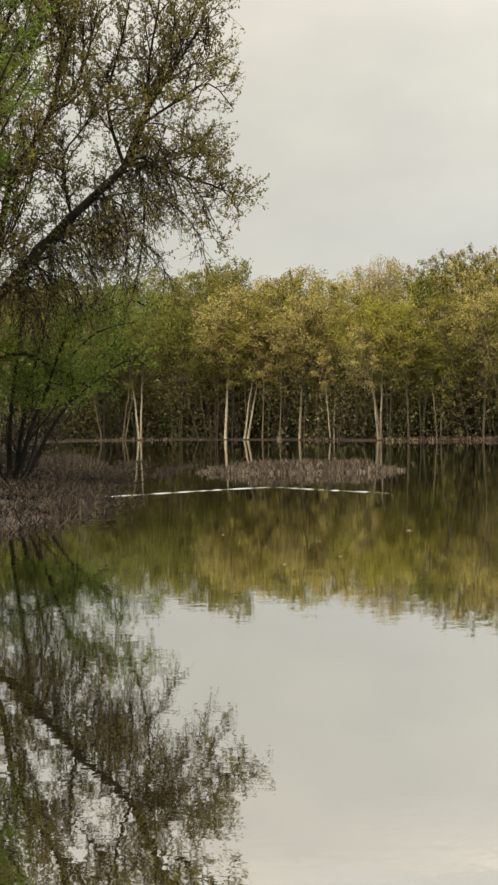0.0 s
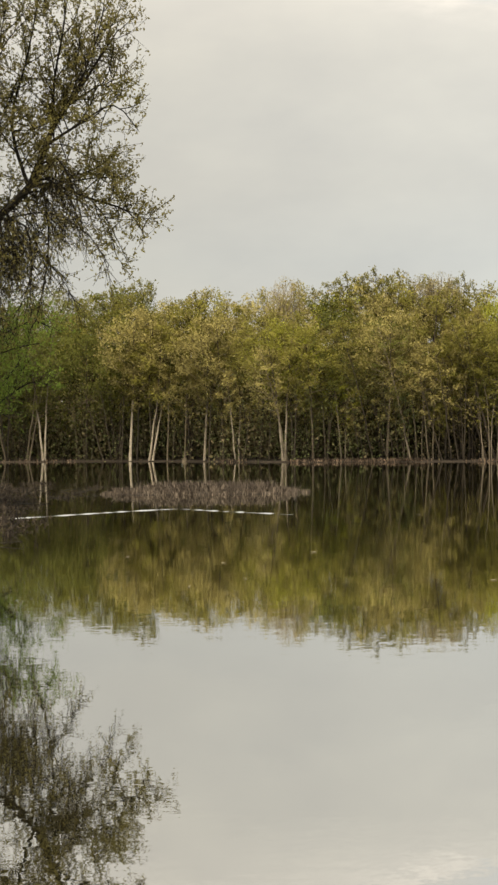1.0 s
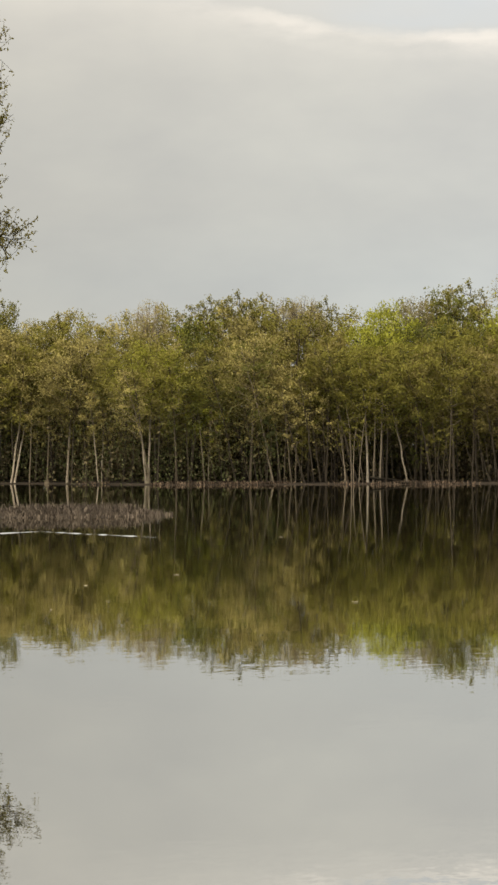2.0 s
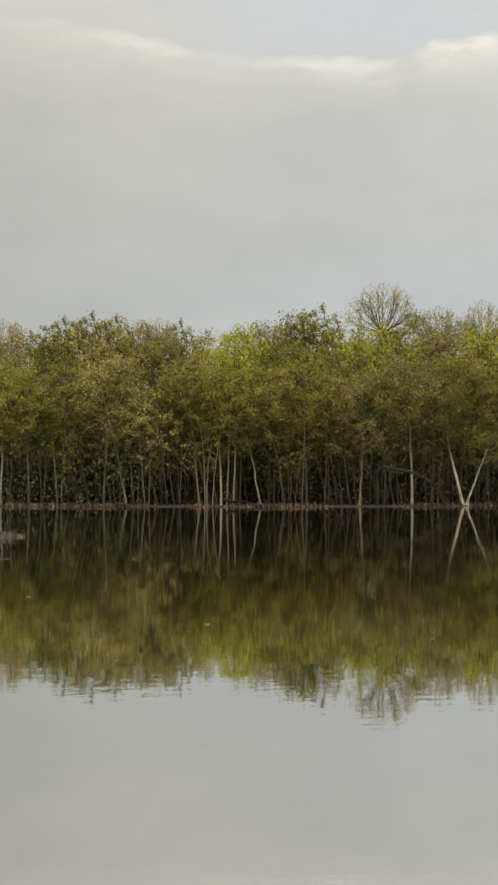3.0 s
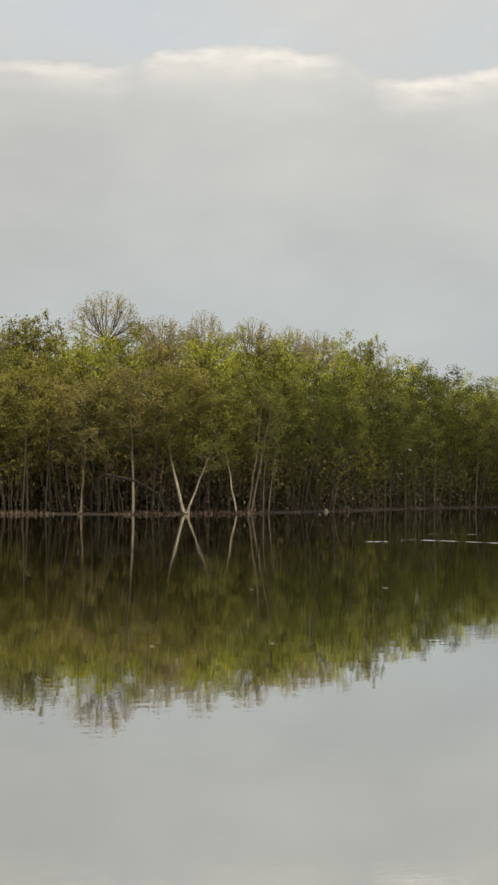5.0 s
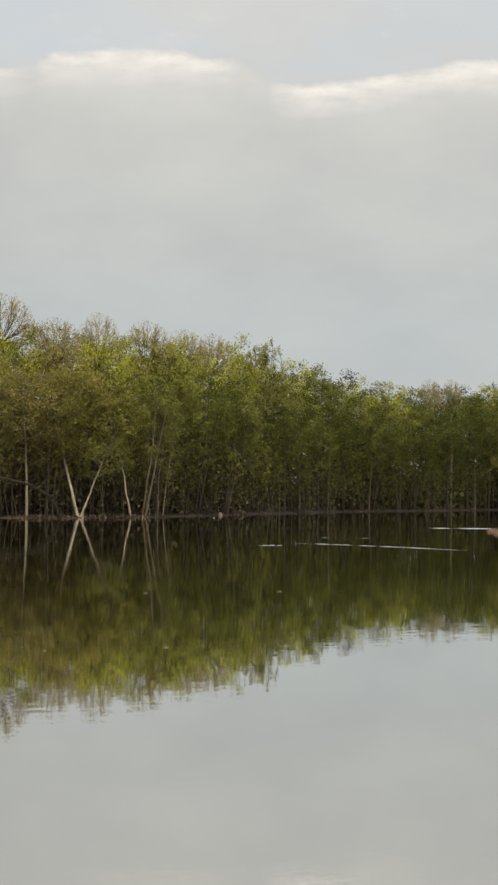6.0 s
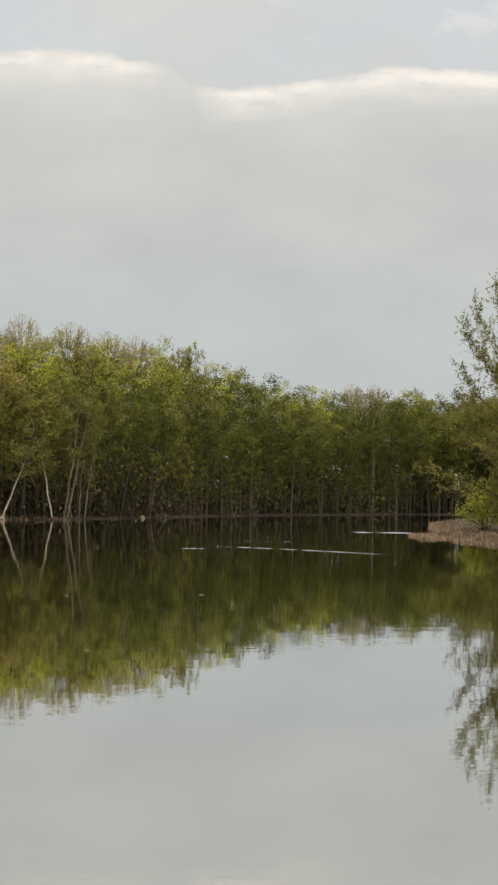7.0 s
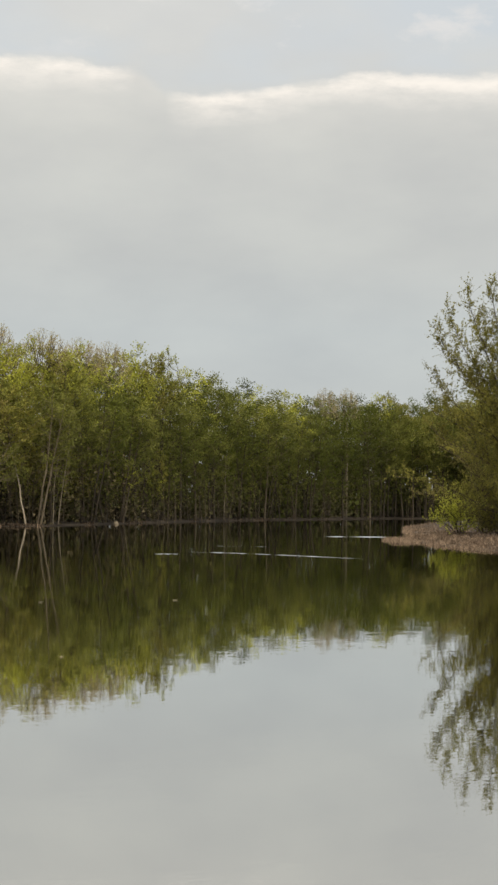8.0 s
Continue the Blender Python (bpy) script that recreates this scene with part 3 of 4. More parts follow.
# the stems that stand out at the water's edge: kind, bearing, depth, bark, and the part of the skyline's height that they reach
for kind, bearing, depth, bark, share in [
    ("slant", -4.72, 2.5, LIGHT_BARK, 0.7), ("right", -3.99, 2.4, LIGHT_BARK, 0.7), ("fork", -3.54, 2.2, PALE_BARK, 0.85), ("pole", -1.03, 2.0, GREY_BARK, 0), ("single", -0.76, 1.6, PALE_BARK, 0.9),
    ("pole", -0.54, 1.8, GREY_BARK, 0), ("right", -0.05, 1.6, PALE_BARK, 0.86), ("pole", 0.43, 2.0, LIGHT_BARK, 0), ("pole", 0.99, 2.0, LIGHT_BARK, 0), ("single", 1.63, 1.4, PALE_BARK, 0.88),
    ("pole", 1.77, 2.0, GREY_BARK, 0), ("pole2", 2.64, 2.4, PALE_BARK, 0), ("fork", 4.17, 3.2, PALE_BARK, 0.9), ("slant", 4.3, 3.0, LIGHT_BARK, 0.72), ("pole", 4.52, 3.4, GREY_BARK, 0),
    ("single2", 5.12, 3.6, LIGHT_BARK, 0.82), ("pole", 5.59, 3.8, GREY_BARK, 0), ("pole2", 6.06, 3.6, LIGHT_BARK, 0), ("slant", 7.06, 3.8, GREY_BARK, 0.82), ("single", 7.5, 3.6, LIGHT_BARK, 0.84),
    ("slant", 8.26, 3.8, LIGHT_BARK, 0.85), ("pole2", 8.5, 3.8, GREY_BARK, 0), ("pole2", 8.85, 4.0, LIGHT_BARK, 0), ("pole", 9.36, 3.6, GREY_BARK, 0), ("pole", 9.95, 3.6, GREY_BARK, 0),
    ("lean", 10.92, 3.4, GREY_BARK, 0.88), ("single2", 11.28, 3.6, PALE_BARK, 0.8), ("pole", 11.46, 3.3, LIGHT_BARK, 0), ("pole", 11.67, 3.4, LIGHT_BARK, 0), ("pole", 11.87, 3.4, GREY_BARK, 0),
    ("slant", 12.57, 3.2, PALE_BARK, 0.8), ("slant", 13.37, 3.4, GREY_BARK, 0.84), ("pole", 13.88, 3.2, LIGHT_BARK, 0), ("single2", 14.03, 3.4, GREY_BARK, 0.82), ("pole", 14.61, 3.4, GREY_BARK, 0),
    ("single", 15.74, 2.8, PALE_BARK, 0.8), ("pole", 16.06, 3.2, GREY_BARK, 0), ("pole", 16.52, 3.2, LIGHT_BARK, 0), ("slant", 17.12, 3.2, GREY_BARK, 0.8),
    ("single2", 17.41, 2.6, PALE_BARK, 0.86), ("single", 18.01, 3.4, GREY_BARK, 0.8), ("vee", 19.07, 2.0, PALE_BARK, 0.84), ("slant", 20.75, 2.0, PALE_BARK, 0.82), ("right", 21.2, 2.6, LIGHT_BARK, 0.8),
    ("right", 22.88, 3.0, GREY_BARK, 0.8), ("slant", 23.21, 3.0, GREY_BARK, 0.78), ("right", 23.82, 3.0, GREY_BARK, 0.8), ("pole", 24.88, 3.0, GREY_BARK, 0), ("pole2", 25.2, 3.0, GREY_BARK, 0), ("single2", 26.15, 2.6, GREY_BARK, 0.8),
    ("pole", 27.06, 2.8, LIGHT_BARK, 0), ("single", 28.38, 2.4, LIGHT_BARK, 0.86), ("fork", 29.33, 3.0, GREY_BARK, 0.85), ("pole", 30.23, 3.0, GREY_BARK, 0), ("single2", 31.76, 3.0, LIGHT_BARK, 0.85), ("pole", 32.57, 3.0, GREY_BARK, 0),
]:
    # from bearing 10 on, front stems wear the darker leaves that paint lower shade
    plant(kind, bearing, depth, share, foliage(bearing, bearing < 10), bark, None if share else rng.uniform(8, 11), 0)
# round, nearly bare heads and leafy brooms over the skyline
for kind, bearing, share, leaf, wide in [("dome", 16.5, 1.21, TAN_BUD, 1.15), ("dome", 18.3, 1.05, TAN_BUD, 0.9), ("dome", 19.65, 1.13, TAN_BUD, 0.75), ("dome", 21.2, 1.05, TAN_BUD, 0.9), ("dome", 22.4, 1.02, TAN_BUD, 0.9), ("dome", 23.3, 1.02, TAN_BUD, 0.8),
                                         ("dome", 12.8, 1.03, TAN_BUD, 0.8), ("dome", 4.3, 1.06, TAN_BUD, 0.7), ("dome", 8.7, 1.02, TAN_BUD, 0.8), ("dome", 9.3, 1.02, TAN_BUD, 0.8), ("dome", 30.3, 1.07, TAN_BUD, 0.75), ("dome", 31.0, 1.05, TAN_BUD, 0.7),
                                         ("broom", 14.3, 1.07, OLIVE, 0.9), ("broom", 13.7, 1.02, OLIVE, 0.8), ("broom", 25.05, 1.06, YELLOW, 0.7), ("broom", 24.5, 1.03, OLIVE, 0.7), ("broom", -0.6, 1.03, OLIVE, 0.8), ("broom", -1.5, 1.0, OLIVE, 0.9),
                                         ("broom", 6.9, 1.04, OLIVE, 0.9), ("broom", 7.7, 1.02, OLIVE, 0.8), ("broom", 6.0, 1.04, OLIVE, 0.9), ("broom", 9.8, 1.02, OLIVE, 0.7), ("broom", 1.2, 1.02, OLIVE, 0.7), ("broom", 32.2, 1.02, OLIVE, 0.8)]:
    plant(kind, bearing, 12.0, 1.03 * share, leaf, LIGHT_BARK if kind == "dome" else None, None, 0, wide)
# crowns whose bright young green stands out
for bearing, share, leaf in [(15.9, 0.99, YELLOW), (16.8, 0.97, YELLOW), (11.6, 0.99, YELLOW), (12.3, 0.98, YELLOW), (20.2, 1.0, YELLOW), (19.4, 0.98, YELLOW), (21.8, 0.95, YELLOW), (-0.7, 0.95, OLIVE), (1.2, 0.97, OLIVE)]:
    plant("back", bearing, 9.0, 1.05 * share, leaf, None, None, None, 0.85)

# the wood behind them, row by row
for depth, gap, low_, high_, kinds in [
    (4.5, 1.45, 0.68, 0.88, ("single", "single2", "fork", "slant", "right")),
    (8.0, 1.3, 0.86, 0.98, ("single", "single2", "fork", "right")),
    (13.0, 1.08, 0.94, 1.04, ("back", "back2")),
    (19.0, 1.1, 0.96, 1.06, ("back", "back2")),
]:
    bearing = -9.5
    while bearing < 36.5:
        bearing += gap * rng.uniform(0.7, 1.3) * (0.72 if bearing > 25 else 1.0)
        # back rows lighter, front rows darker: top light painted by choice of leaf
        plant(str(rng.choice(kinds)), bearing, depth + rng.uniform(-1.5, 1.5), rng.uniform(low_, high_), foliage(bearing, depth > 10 or (bearing < 10 and rng.uniform() < 0.8)))
for number in range(13):   # the close wood where the shore runs back behind the spit
    plant(("single", "single2", "fork")[number % 3], 32.1 + 0.24 * number, 5.0 + 2.2 * (number % 3), rng.uniform(0.82, 0.96), foliage(33, number % 2 == 0))
for first, step, kinds, near_, far_, short, long_, pale in [
        (0.3, 0.95, ("pole", "pole2"), 3.5, 12, 5.5, 10, 0.12), (0.4, 1.2, ("thicket", "thicket2"), 1.6, 7, 5.5, 9.5, 0.12), (0.45, 1.3, ("pole", "pole2"), 2.5, 9, 3.0, 6.0, 0.05)]:
    bearing = -8.0
    while bearing < 35:
        bearing += rng.uniform(first, step) * (1.7 if bearing < 8 else 1.0)
        # beyond bearing 9, many low saplings take the green darkened for shade
        deep = (HAZEL if bearing < 9 else SHADE_GREEN) if short < 4 and (rng.uniform() < 0.5 or bearing > 22) else None
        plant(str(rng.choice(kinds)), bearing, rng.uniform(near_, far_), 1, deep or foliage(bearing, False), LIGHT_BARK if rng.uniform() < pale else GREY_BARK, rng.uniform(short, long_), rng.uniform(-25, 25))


def build_undergrowth():
    """The leafy depth of the wood, low down and far in; its dim brushwood has the shade painted into its colour."""
    for count, near_, far_, first, last, least, high, size, mat, word in [
            (2600, 1.8, 6.5, -10, 9, 0.3, 7.5, 0.058, HAZEL, "grey-green leafy saplings and brush inside the shore wood"),
            (1700, 5.0, 11.0, -10, 9, 3.5, 10.0, 0.085, BRONZE, "bronze young leaves within the shore wood"),
            (1500, 5.0, 11.0, 8, 22, 3.5, 10.0, 0.085, OLIVE, "olive young leaves within the shore wood"),
            (1400, 5.0, 11.0, 20, 35.5, 2.5, 9.0, 0.085, GREEN, "green young leaves within the shore wood"),
            (4000, 5.0, 20.0, -10, 24, 0.0, 7.0, 0.16, TWIGS, "grey-brown bare brush inside the shore wood"),
            (5200, 3.0, 9.0, -10, 35.5, 0.3, 6.0, 0.055, TWIGS, "fine bare twigs and buds among the trunks"),
            (2600, 9.0, 24.0, 6, 35.5, 0.0, 6.0, 0.30, SHADE_BRUSH, "brown brushwood coloured dark for the shade inside the shore wood"),
            # inner brush in the same green, its shade painted in
            (700, 13.0, 30.0, 27, 37.0, 0.0, 11.0, 0.45, SHADE_GREEN, "green leafy brush coloured dark for the shade inside the shore wood"),
            # added backing that closes the wood and paints its dark depth
            (3600, 20.0, 46.0, -10, 37.0, 0.0, 10.5, 0.75, SHADE_BRUSH, "wall of dark-coloured brush standing in for shade deep in the wood")]:
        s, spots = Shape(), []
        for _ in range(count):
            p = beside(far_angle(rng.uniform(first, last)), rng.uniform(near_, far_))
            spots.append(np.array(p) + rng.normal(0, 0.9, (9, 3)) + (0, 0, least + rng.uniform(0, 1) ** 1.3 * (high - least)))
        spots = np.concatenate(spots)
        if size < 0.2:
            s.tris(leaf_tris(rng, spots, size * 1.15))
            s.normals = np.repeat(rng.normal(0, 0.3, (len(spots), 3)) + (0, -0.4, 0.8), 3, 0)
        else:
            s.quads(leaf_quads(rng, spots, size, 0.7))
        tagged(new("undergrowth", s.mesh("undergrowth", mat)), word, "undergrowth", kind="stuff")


build_undergrowth()


# ---------------------------------------------------------------- dead grass on the banks
def grass(name, label, feet, height, width, mat, lean=0.45):
    s = Shape()
    q, t = blades(rng, feet, height, width, lean)
    s.quads(q)
    s.tris(t)
    return tagged(new(name, s.mesh(name, mat)), label, "grass", kind="stuff")


feet = []
for _ in range(17000):
    bearing = rng.uniform(-5, 35)
    if (bearing < 3.2 and rng.uniform() < 0.75) or (bearing > 22 and rng.uniform() < 0.6):
        continue
    p = beside(far_angle(bearing), abs(rng.normal(0, 1.6)) + 0.1)
    if noise.noise((p.x * 0.16, p.y * 0.16, 4.0)) > rng.uniform(0.0, 0.35):
        feet.append(p)
grass("dead_grass", "matted tan dead grass along the far shore", feet[::2], 0.24, 0.03, TAN_GRASS, 0.9)
grass("dead_grass", "grey-brown dead grass along the far shore", feet[1::2], 0.28, 0.025, SHADED_GRASS, 0.9)

# the low island of dead stalks
ISLE = (2.0, 69.0, 3.75, 1.75)


def build_island():
    s = Shape()
    rings = [(1.15, -0.4), (1.0, -0.02), (0.8, 0.06), (0.4, 0.1)]
    for k, z in rings:
        for i in range(40):
            turn = math.tau * i / 40
            w = k * (1 + 0.12 * noise.noise((math.cos(turn) * 2, math.sin(turn) * 2, 5)))
            s.verts.append((ISLE[0] + ISLE[2] * w * math.cos(turn), ISLE[1] + ISLE[3] * w * math.sin(turn), z))
    for k in range(3):
        for i in range(40):
            j = (i + 1) % 40
            s.faces.append((k * 40 + i, k * 40 + j, (k + 1) * 40 + j, (k + 1) * 40 + i))
    s.faces.append(tuple(120 + i for i in range(40)))
    tagged(new("island", s.mesh("island", SOIL, True)), "low muddy islet under dead grass in the lake", "island", kind="structure")
    for count, inner, outer, tall, word in [(2300, 0.0, 0.74, 0.46, "standing on the islet"), (1900, 0.68, 0.95, 0.28, "on the islet's flanks"), (800, 0.9, 1.10, 0.15, "at the islet's wet rim")]:
        spots = []
        while len(spots) < count:
            r, turn = math.sqrt(rng.uniform(inner ** 2, outer ** 2)), rng.uniform(0, math.tau)
            x, y = ISLE[0] + ISLE[2] * r * math.cos(turn), ISLE[1] + ISLE[3] * r * math.sin(turn)
            if noise.noise((x * 1.3, y * 1.3, 2.0)) > rng.uniform(-0.55, 0.3):
                spots.append((x, y, 0.0))
        grass("dead_grass", f"grey-brown dead grass {word}", spots, tall, 0.017, ISLE_GRASS, 0.7)


build_island()


# ---------------------------------------------------------------- near trees and shrubs
def spread_out(rng, limbs, step, reach, twig_count, leaf_count, hang=(), leaf_from=1.2, sideways=1.2, stout=0.65):
    """Side branches, twigs and leaf places along hand-laid limbs. limbs: (points, first radius, last radius)."""
    wood, leaves = Shape(), []
    for number, (pts, r0, r1) in enumerate(limbs):
        pts = [Vector(p) for p in pts]
        lens = [(b - a).length for a, b in zip(pts, pts[1:])]
        total, s = sum(lens), 0.35 * step
        falls = number in hang
        while s < total:
            k, run = 0, s
            while k < len(lens) - 1 and run > lens[k]:
                run -= lens[k]
                k += 1
            p = pts[k].lerp(pts[k + 1], min(1, run / lens[k]))
            ahead = (pts[k + 1] - pts[k]).normalized()
            s += step * rng.uniform(0.6, 1.4)
            if s < total * 0.12 and r0 > 0.12:
                continue
            d = ahead * 0.55 + Vector(rng.normal(0, 0.7, 3)) * Vector((1, sideways, 1)) + Vector((0, 0, -0.7 if falls else 0.15))
            long_ = reach * rng.uniform(0.35, 1.15) * (0.45 + 0.75 * (1 - s / total)) * (0.7 if falls else 1)
            sp, sr = bent(rng, p, d, long_, (0.011 + 0.008 * long_) * stout, 0.006 * stout, 6, -0.12 if falls else 0.08, 0.17)
            wood.tube(sp, sr, 3)
            for q in range(max(3, int(twig_count * long_ / reach + rng.uniform(0, 1)))):
                w = 0.12 + 0.88 * rng.uniform(0, 1)
                i = min(int(w * 6), 5)
                o = sp[i].lerp(sp[i + 1], w * 6 - i)
                td = (sp[i + 1] - sp[i]).normalized() * 0.7 + Vector(rng.normal(0, 0.75, 3)) + Vector((0, 0, -0.4 if falls else 0.3))
                tp, tr = bent(rng, o, td, rng.uniform(0.3, 0.95), 0.0075 * stout, 0.005 * stout, 2, -0.1 if falls else 0.2, 0.15)
                wood.tube((tp[0], tp[2]), (tr[0], tr[2]), 3)
                if o.z < leaf_from:
                    continue
                for _ in range(rng.poisson(leaf_count * (0.3 if falls else 1))):
                    c = tp[1].lerp(tp[2], rng.uniform(0.2, 1.1)) if rng.uniform() < 0.55 else tp[0].lerp(tp[1], rng.uniform(0.2, 1))
                    leaves.append(np.array(c) + rng.normal(0, 0.05, 3))
    return wood, leaves


def laid(rng, flat, depth=0.35):
    """Limb points from their reach and height, with a wander in depth."""
    y, out = 0.0, []
    for i, (x, z) in enumerate(flat):
        out.append((x, y, z))
        y += rng.normal(0, depth)
    return out


def fine(points, each=3):
    """More points along a limb, rounded off."""
    pts = [Vector(p) for p in points]
    out = []
    for i in range(len(pts) - 1):
        a, b, c, d = pts[max(i - 1, 0)], pts[i], pts[i + 1], pts[min(i + 2, len(pts) - 1)]
        for k in range(each):
            t = k / each
            out.append(0.5 * (2 * b + (c - a) * t + (2 * a - 5 * b + 4 * c - d) * t * t + (3 * b - a - 3 * c + d) * t ** 3))
    return out + [pts[-1]]


def limb_tree(name, label, foot, facing, limbs, bark, leaf, step, reach, twig_count, leaf_count, size, hang=(), leaf_from=1.2, seed=1, depth=0.35, join=None, stout=0.65):
    """A tree or shrub with its limbs laid by hand; each limb is a part, the twigs and the leaves are one each."""
    own = np.random.default_rng(seed)
    root = tagged(new(name), label, "tree" if "tree" in name else "shrub")
    root.matrix_basis = pose(*foot, 0, 0, facing)
    solid = []
    for i, (flat, r0, r1) in enumerate(limbs):
        pts = fine(laid(own, flat, depth if i else 0.15))
        if join and i in join:
            goal = min((p for ps, *_ in solid for p in ps), key=lambda p: (p.xz - pts[0].xz).length)
            shift = goal - pts[0]
            pts = [p + shift for p in pts]
        solid.append((pts, r0, r1))
        s = Shape()
        count = len(pts) - 1
        s.tube(pts, [r0 + (r1 - r0) * (j / count) ** 0.8 for j in range(count + 1)], 8)
        if i == 0:
            trunk = part("trunk", s, bark, root, smooth=True)
        else:
            part("limb", s, bark, trunk, smooth=True)
    wood, leaves = spread_out(own, solid, step, reach, twig_count, leaf_count, hang, leaf_from, 1.2, stout)
    part("twig_work", wood, bark, root)["kind"] = "stuff"
    crown = Shape()
    crown.quads(leaf_quads(own, leaves, size, 0.5, 0.2))
    part("crown", crown, leaf, root)
    return root


def seen_at(bearing, far, z=0.0):
    return (far * math.sin(radians(bearing)), far * math.cos(radians(bearing)), z)


droop = np.random.default_rng(77)
DROOPS = []
for k in range(20):
    s = 0.7 + 0.235 * k
    x0, z0 = 1.6 + s * 1.02, 5.2 + s * 1.08
    run, fall = droop.uniform(0.6, 1.8), droop.uniform(0.8, 2.1)
    DROOPS.append(([(x0, z0), (x0 + 0.4 * run, z0 + 0.2), (x0 + 0.8 * run, z0 - 0.4 * fall), (x0 + run, z0 - fall)], 0.045, 0.010))
limb_tree("maple_tree", "big leaning maple with sparse young leaves over the water", seen_at(-10.3, 58.0, 0.1), 8.0, [
    ([(0, 0), (0.65, 3.74), (2.4, 6.05), (4.72, 8.55), (6.44, 10.2), (7.26, 12.2), (7.96, 13.2), (8.8, 14.5), (9.4, 15.4)], 0.25, 0.015),
    ([(6.44, 10.2), (7.26, 10.4), (8.5, 10.0), (9.7, 9.5), (10.2, 8.6)], 0.079, 0.014),
    ([(6.9, 11.3), (7.96, 12.0), (9.0, 12.5), (9.8, 11.7)], 0.058, 0.014),
    ([(1.9, 5.4), (2.5, 7.3), (2.96, 9.7), (4.17, 11.7), (4.63, 13.7), (5.2, 15.6), (5.4, 17.6)], 0.144, 0.021),
    ([(6.44, 10.2), (5.93, 12.3), (6.4, 14.3), (6.85, 16.6)], 0.072, 0.014),
    ([(7.26, 12.2), (7.3, 13.7), (7.6, 15.6), (7.5, 17.2)], 0.058, 0.014),
    ([(6.76, 10.4), (6.94, 8.9), (6.76, 7.26), (6.4, 5.8)], 0.05, 0.01),
    ([(5.2, 8.8), (6.1, 8.5), (6.3, 7.1), (5.9, 5.9)], 0.05, 0.01),
    ([(3.5, 7.3), (4.1, 8.2), (5.0, 8.0), (5.55, 6.7)], 0.05, 0.01),
    ([(0.6, 3.7), (1.3, 8), (2.0, 12.3), (2.8, 15), (3.15, 18)], 0.158, 0.021),
    ([(7.8, 12.9), (8.9, 13.7), (9.2, 13.6), (9.6, 14.7)], 0.043, 0.01),
    ([(4.7, 8.55), (4.44, 10.4), (5.2, 11.5), (6.0, 13.4)], 0.058, 0.014),
    ([(7.26, 10.4), (8.5, 11), (9.3, 10.7), (9.7, 10.4)], 0.043, 0.01),
    ([(2.4, 6.0), (3.6, 6.6), (4.6, 6.4), (5.2, 5.6)], 0.043, 0.01),
    ([(0.3, 2.5), (-2, 6), (-4, 10), (-5, 13.5)], 0.158, 0.021),
    ([(0.5, 3.4), (-0.8, 9), (-1.6, 14), (-1.8, 18)], 0.144, 0.021),
    ([(2.0, 12.3), (0.8, 14), (0.2, 16.5)], 0.058, 0.014),
    ([(2.96, 9.7), (2.3, 11.5), (3.4, 13.2), (3.9, 15.6)], 0.065, 0.014),
    ([(7.9, 13.1), (8.6, 14.9), (8.9, 16.4)], 0.043, 0.01),
    ([(2.0, 12.3), (3.0, 13.3), (4.2, 14.6), (4.6, 16.8)], 0.05, 0.01),
    ([(4.17, 11.7), (5.0, 12.6), (5.6, 14.4), (6.0, 16.9)], 0.05, 0.01),
    ([(2.5, 7.3), (3.3, 8.8), (3.7, 10.3), (3.5, 11.6)], 0.043, 0.01),
    ([(1.3, 8.0), (2.1, 9.4), (2.5, 11.0), (2.4, 13.0)], 0.05, 0.01),
    ([(5.6, 9.4), (7.0, 9.6), (8.2, 8.9), (8.9, 7.9)], 0.036, 0.008),
    ([(4.72, 8.55), (5.5, 8.2), (6.6, 8.3), (7.5, 7.5), (7.9, 6.6)], 0.036, 0.008),
    ([(8.5, 10.0), (9.1, 9.3), (9.3, 8.3)], 0.029, 0.008),
    ([(1.0, 5.0), (2.0, 6.6), (3.0, 7.0), (3.6, 6.2)], 0.043, 0.008),
    *DROOPS,
    ([(2.8, 15), (4.0, 17), (5.2, 19.5)], 0.05, 0.01),
    ([(5.4, 16.5), (6.2, 18.5), (6.6, 21)], 0.05, 0.01),
    ([(3.15, 17.5), (3.6, 20), (3.8, 22)], 0.05, 0.01),
    ([(2.0, 12.3), (1.7, 17), (2.4, 21)], 0.06, 0.01),
    ([(1.3, 8.0), (0.9, 13), (1.2, 17), (1.0, 21)], 0.06, 0.01),
    ([(2.8, 15), (3.0, 18.5), (4.4, 21.5)], 0.05, 0.01),
    ([(4.63, 13.7), (4.4, 17), (4.9, 20)], 0.05, 0.01),
], DARK_BARK, NEARLEAF, 0.205, 2.4, 16, 11.0, 0.058, hang=(6, 7, 8, 13, 23, 24, 26, *range(27, 47)), seed=5, join=set(range(1, 54)), depth=0.5, stout=1.1)

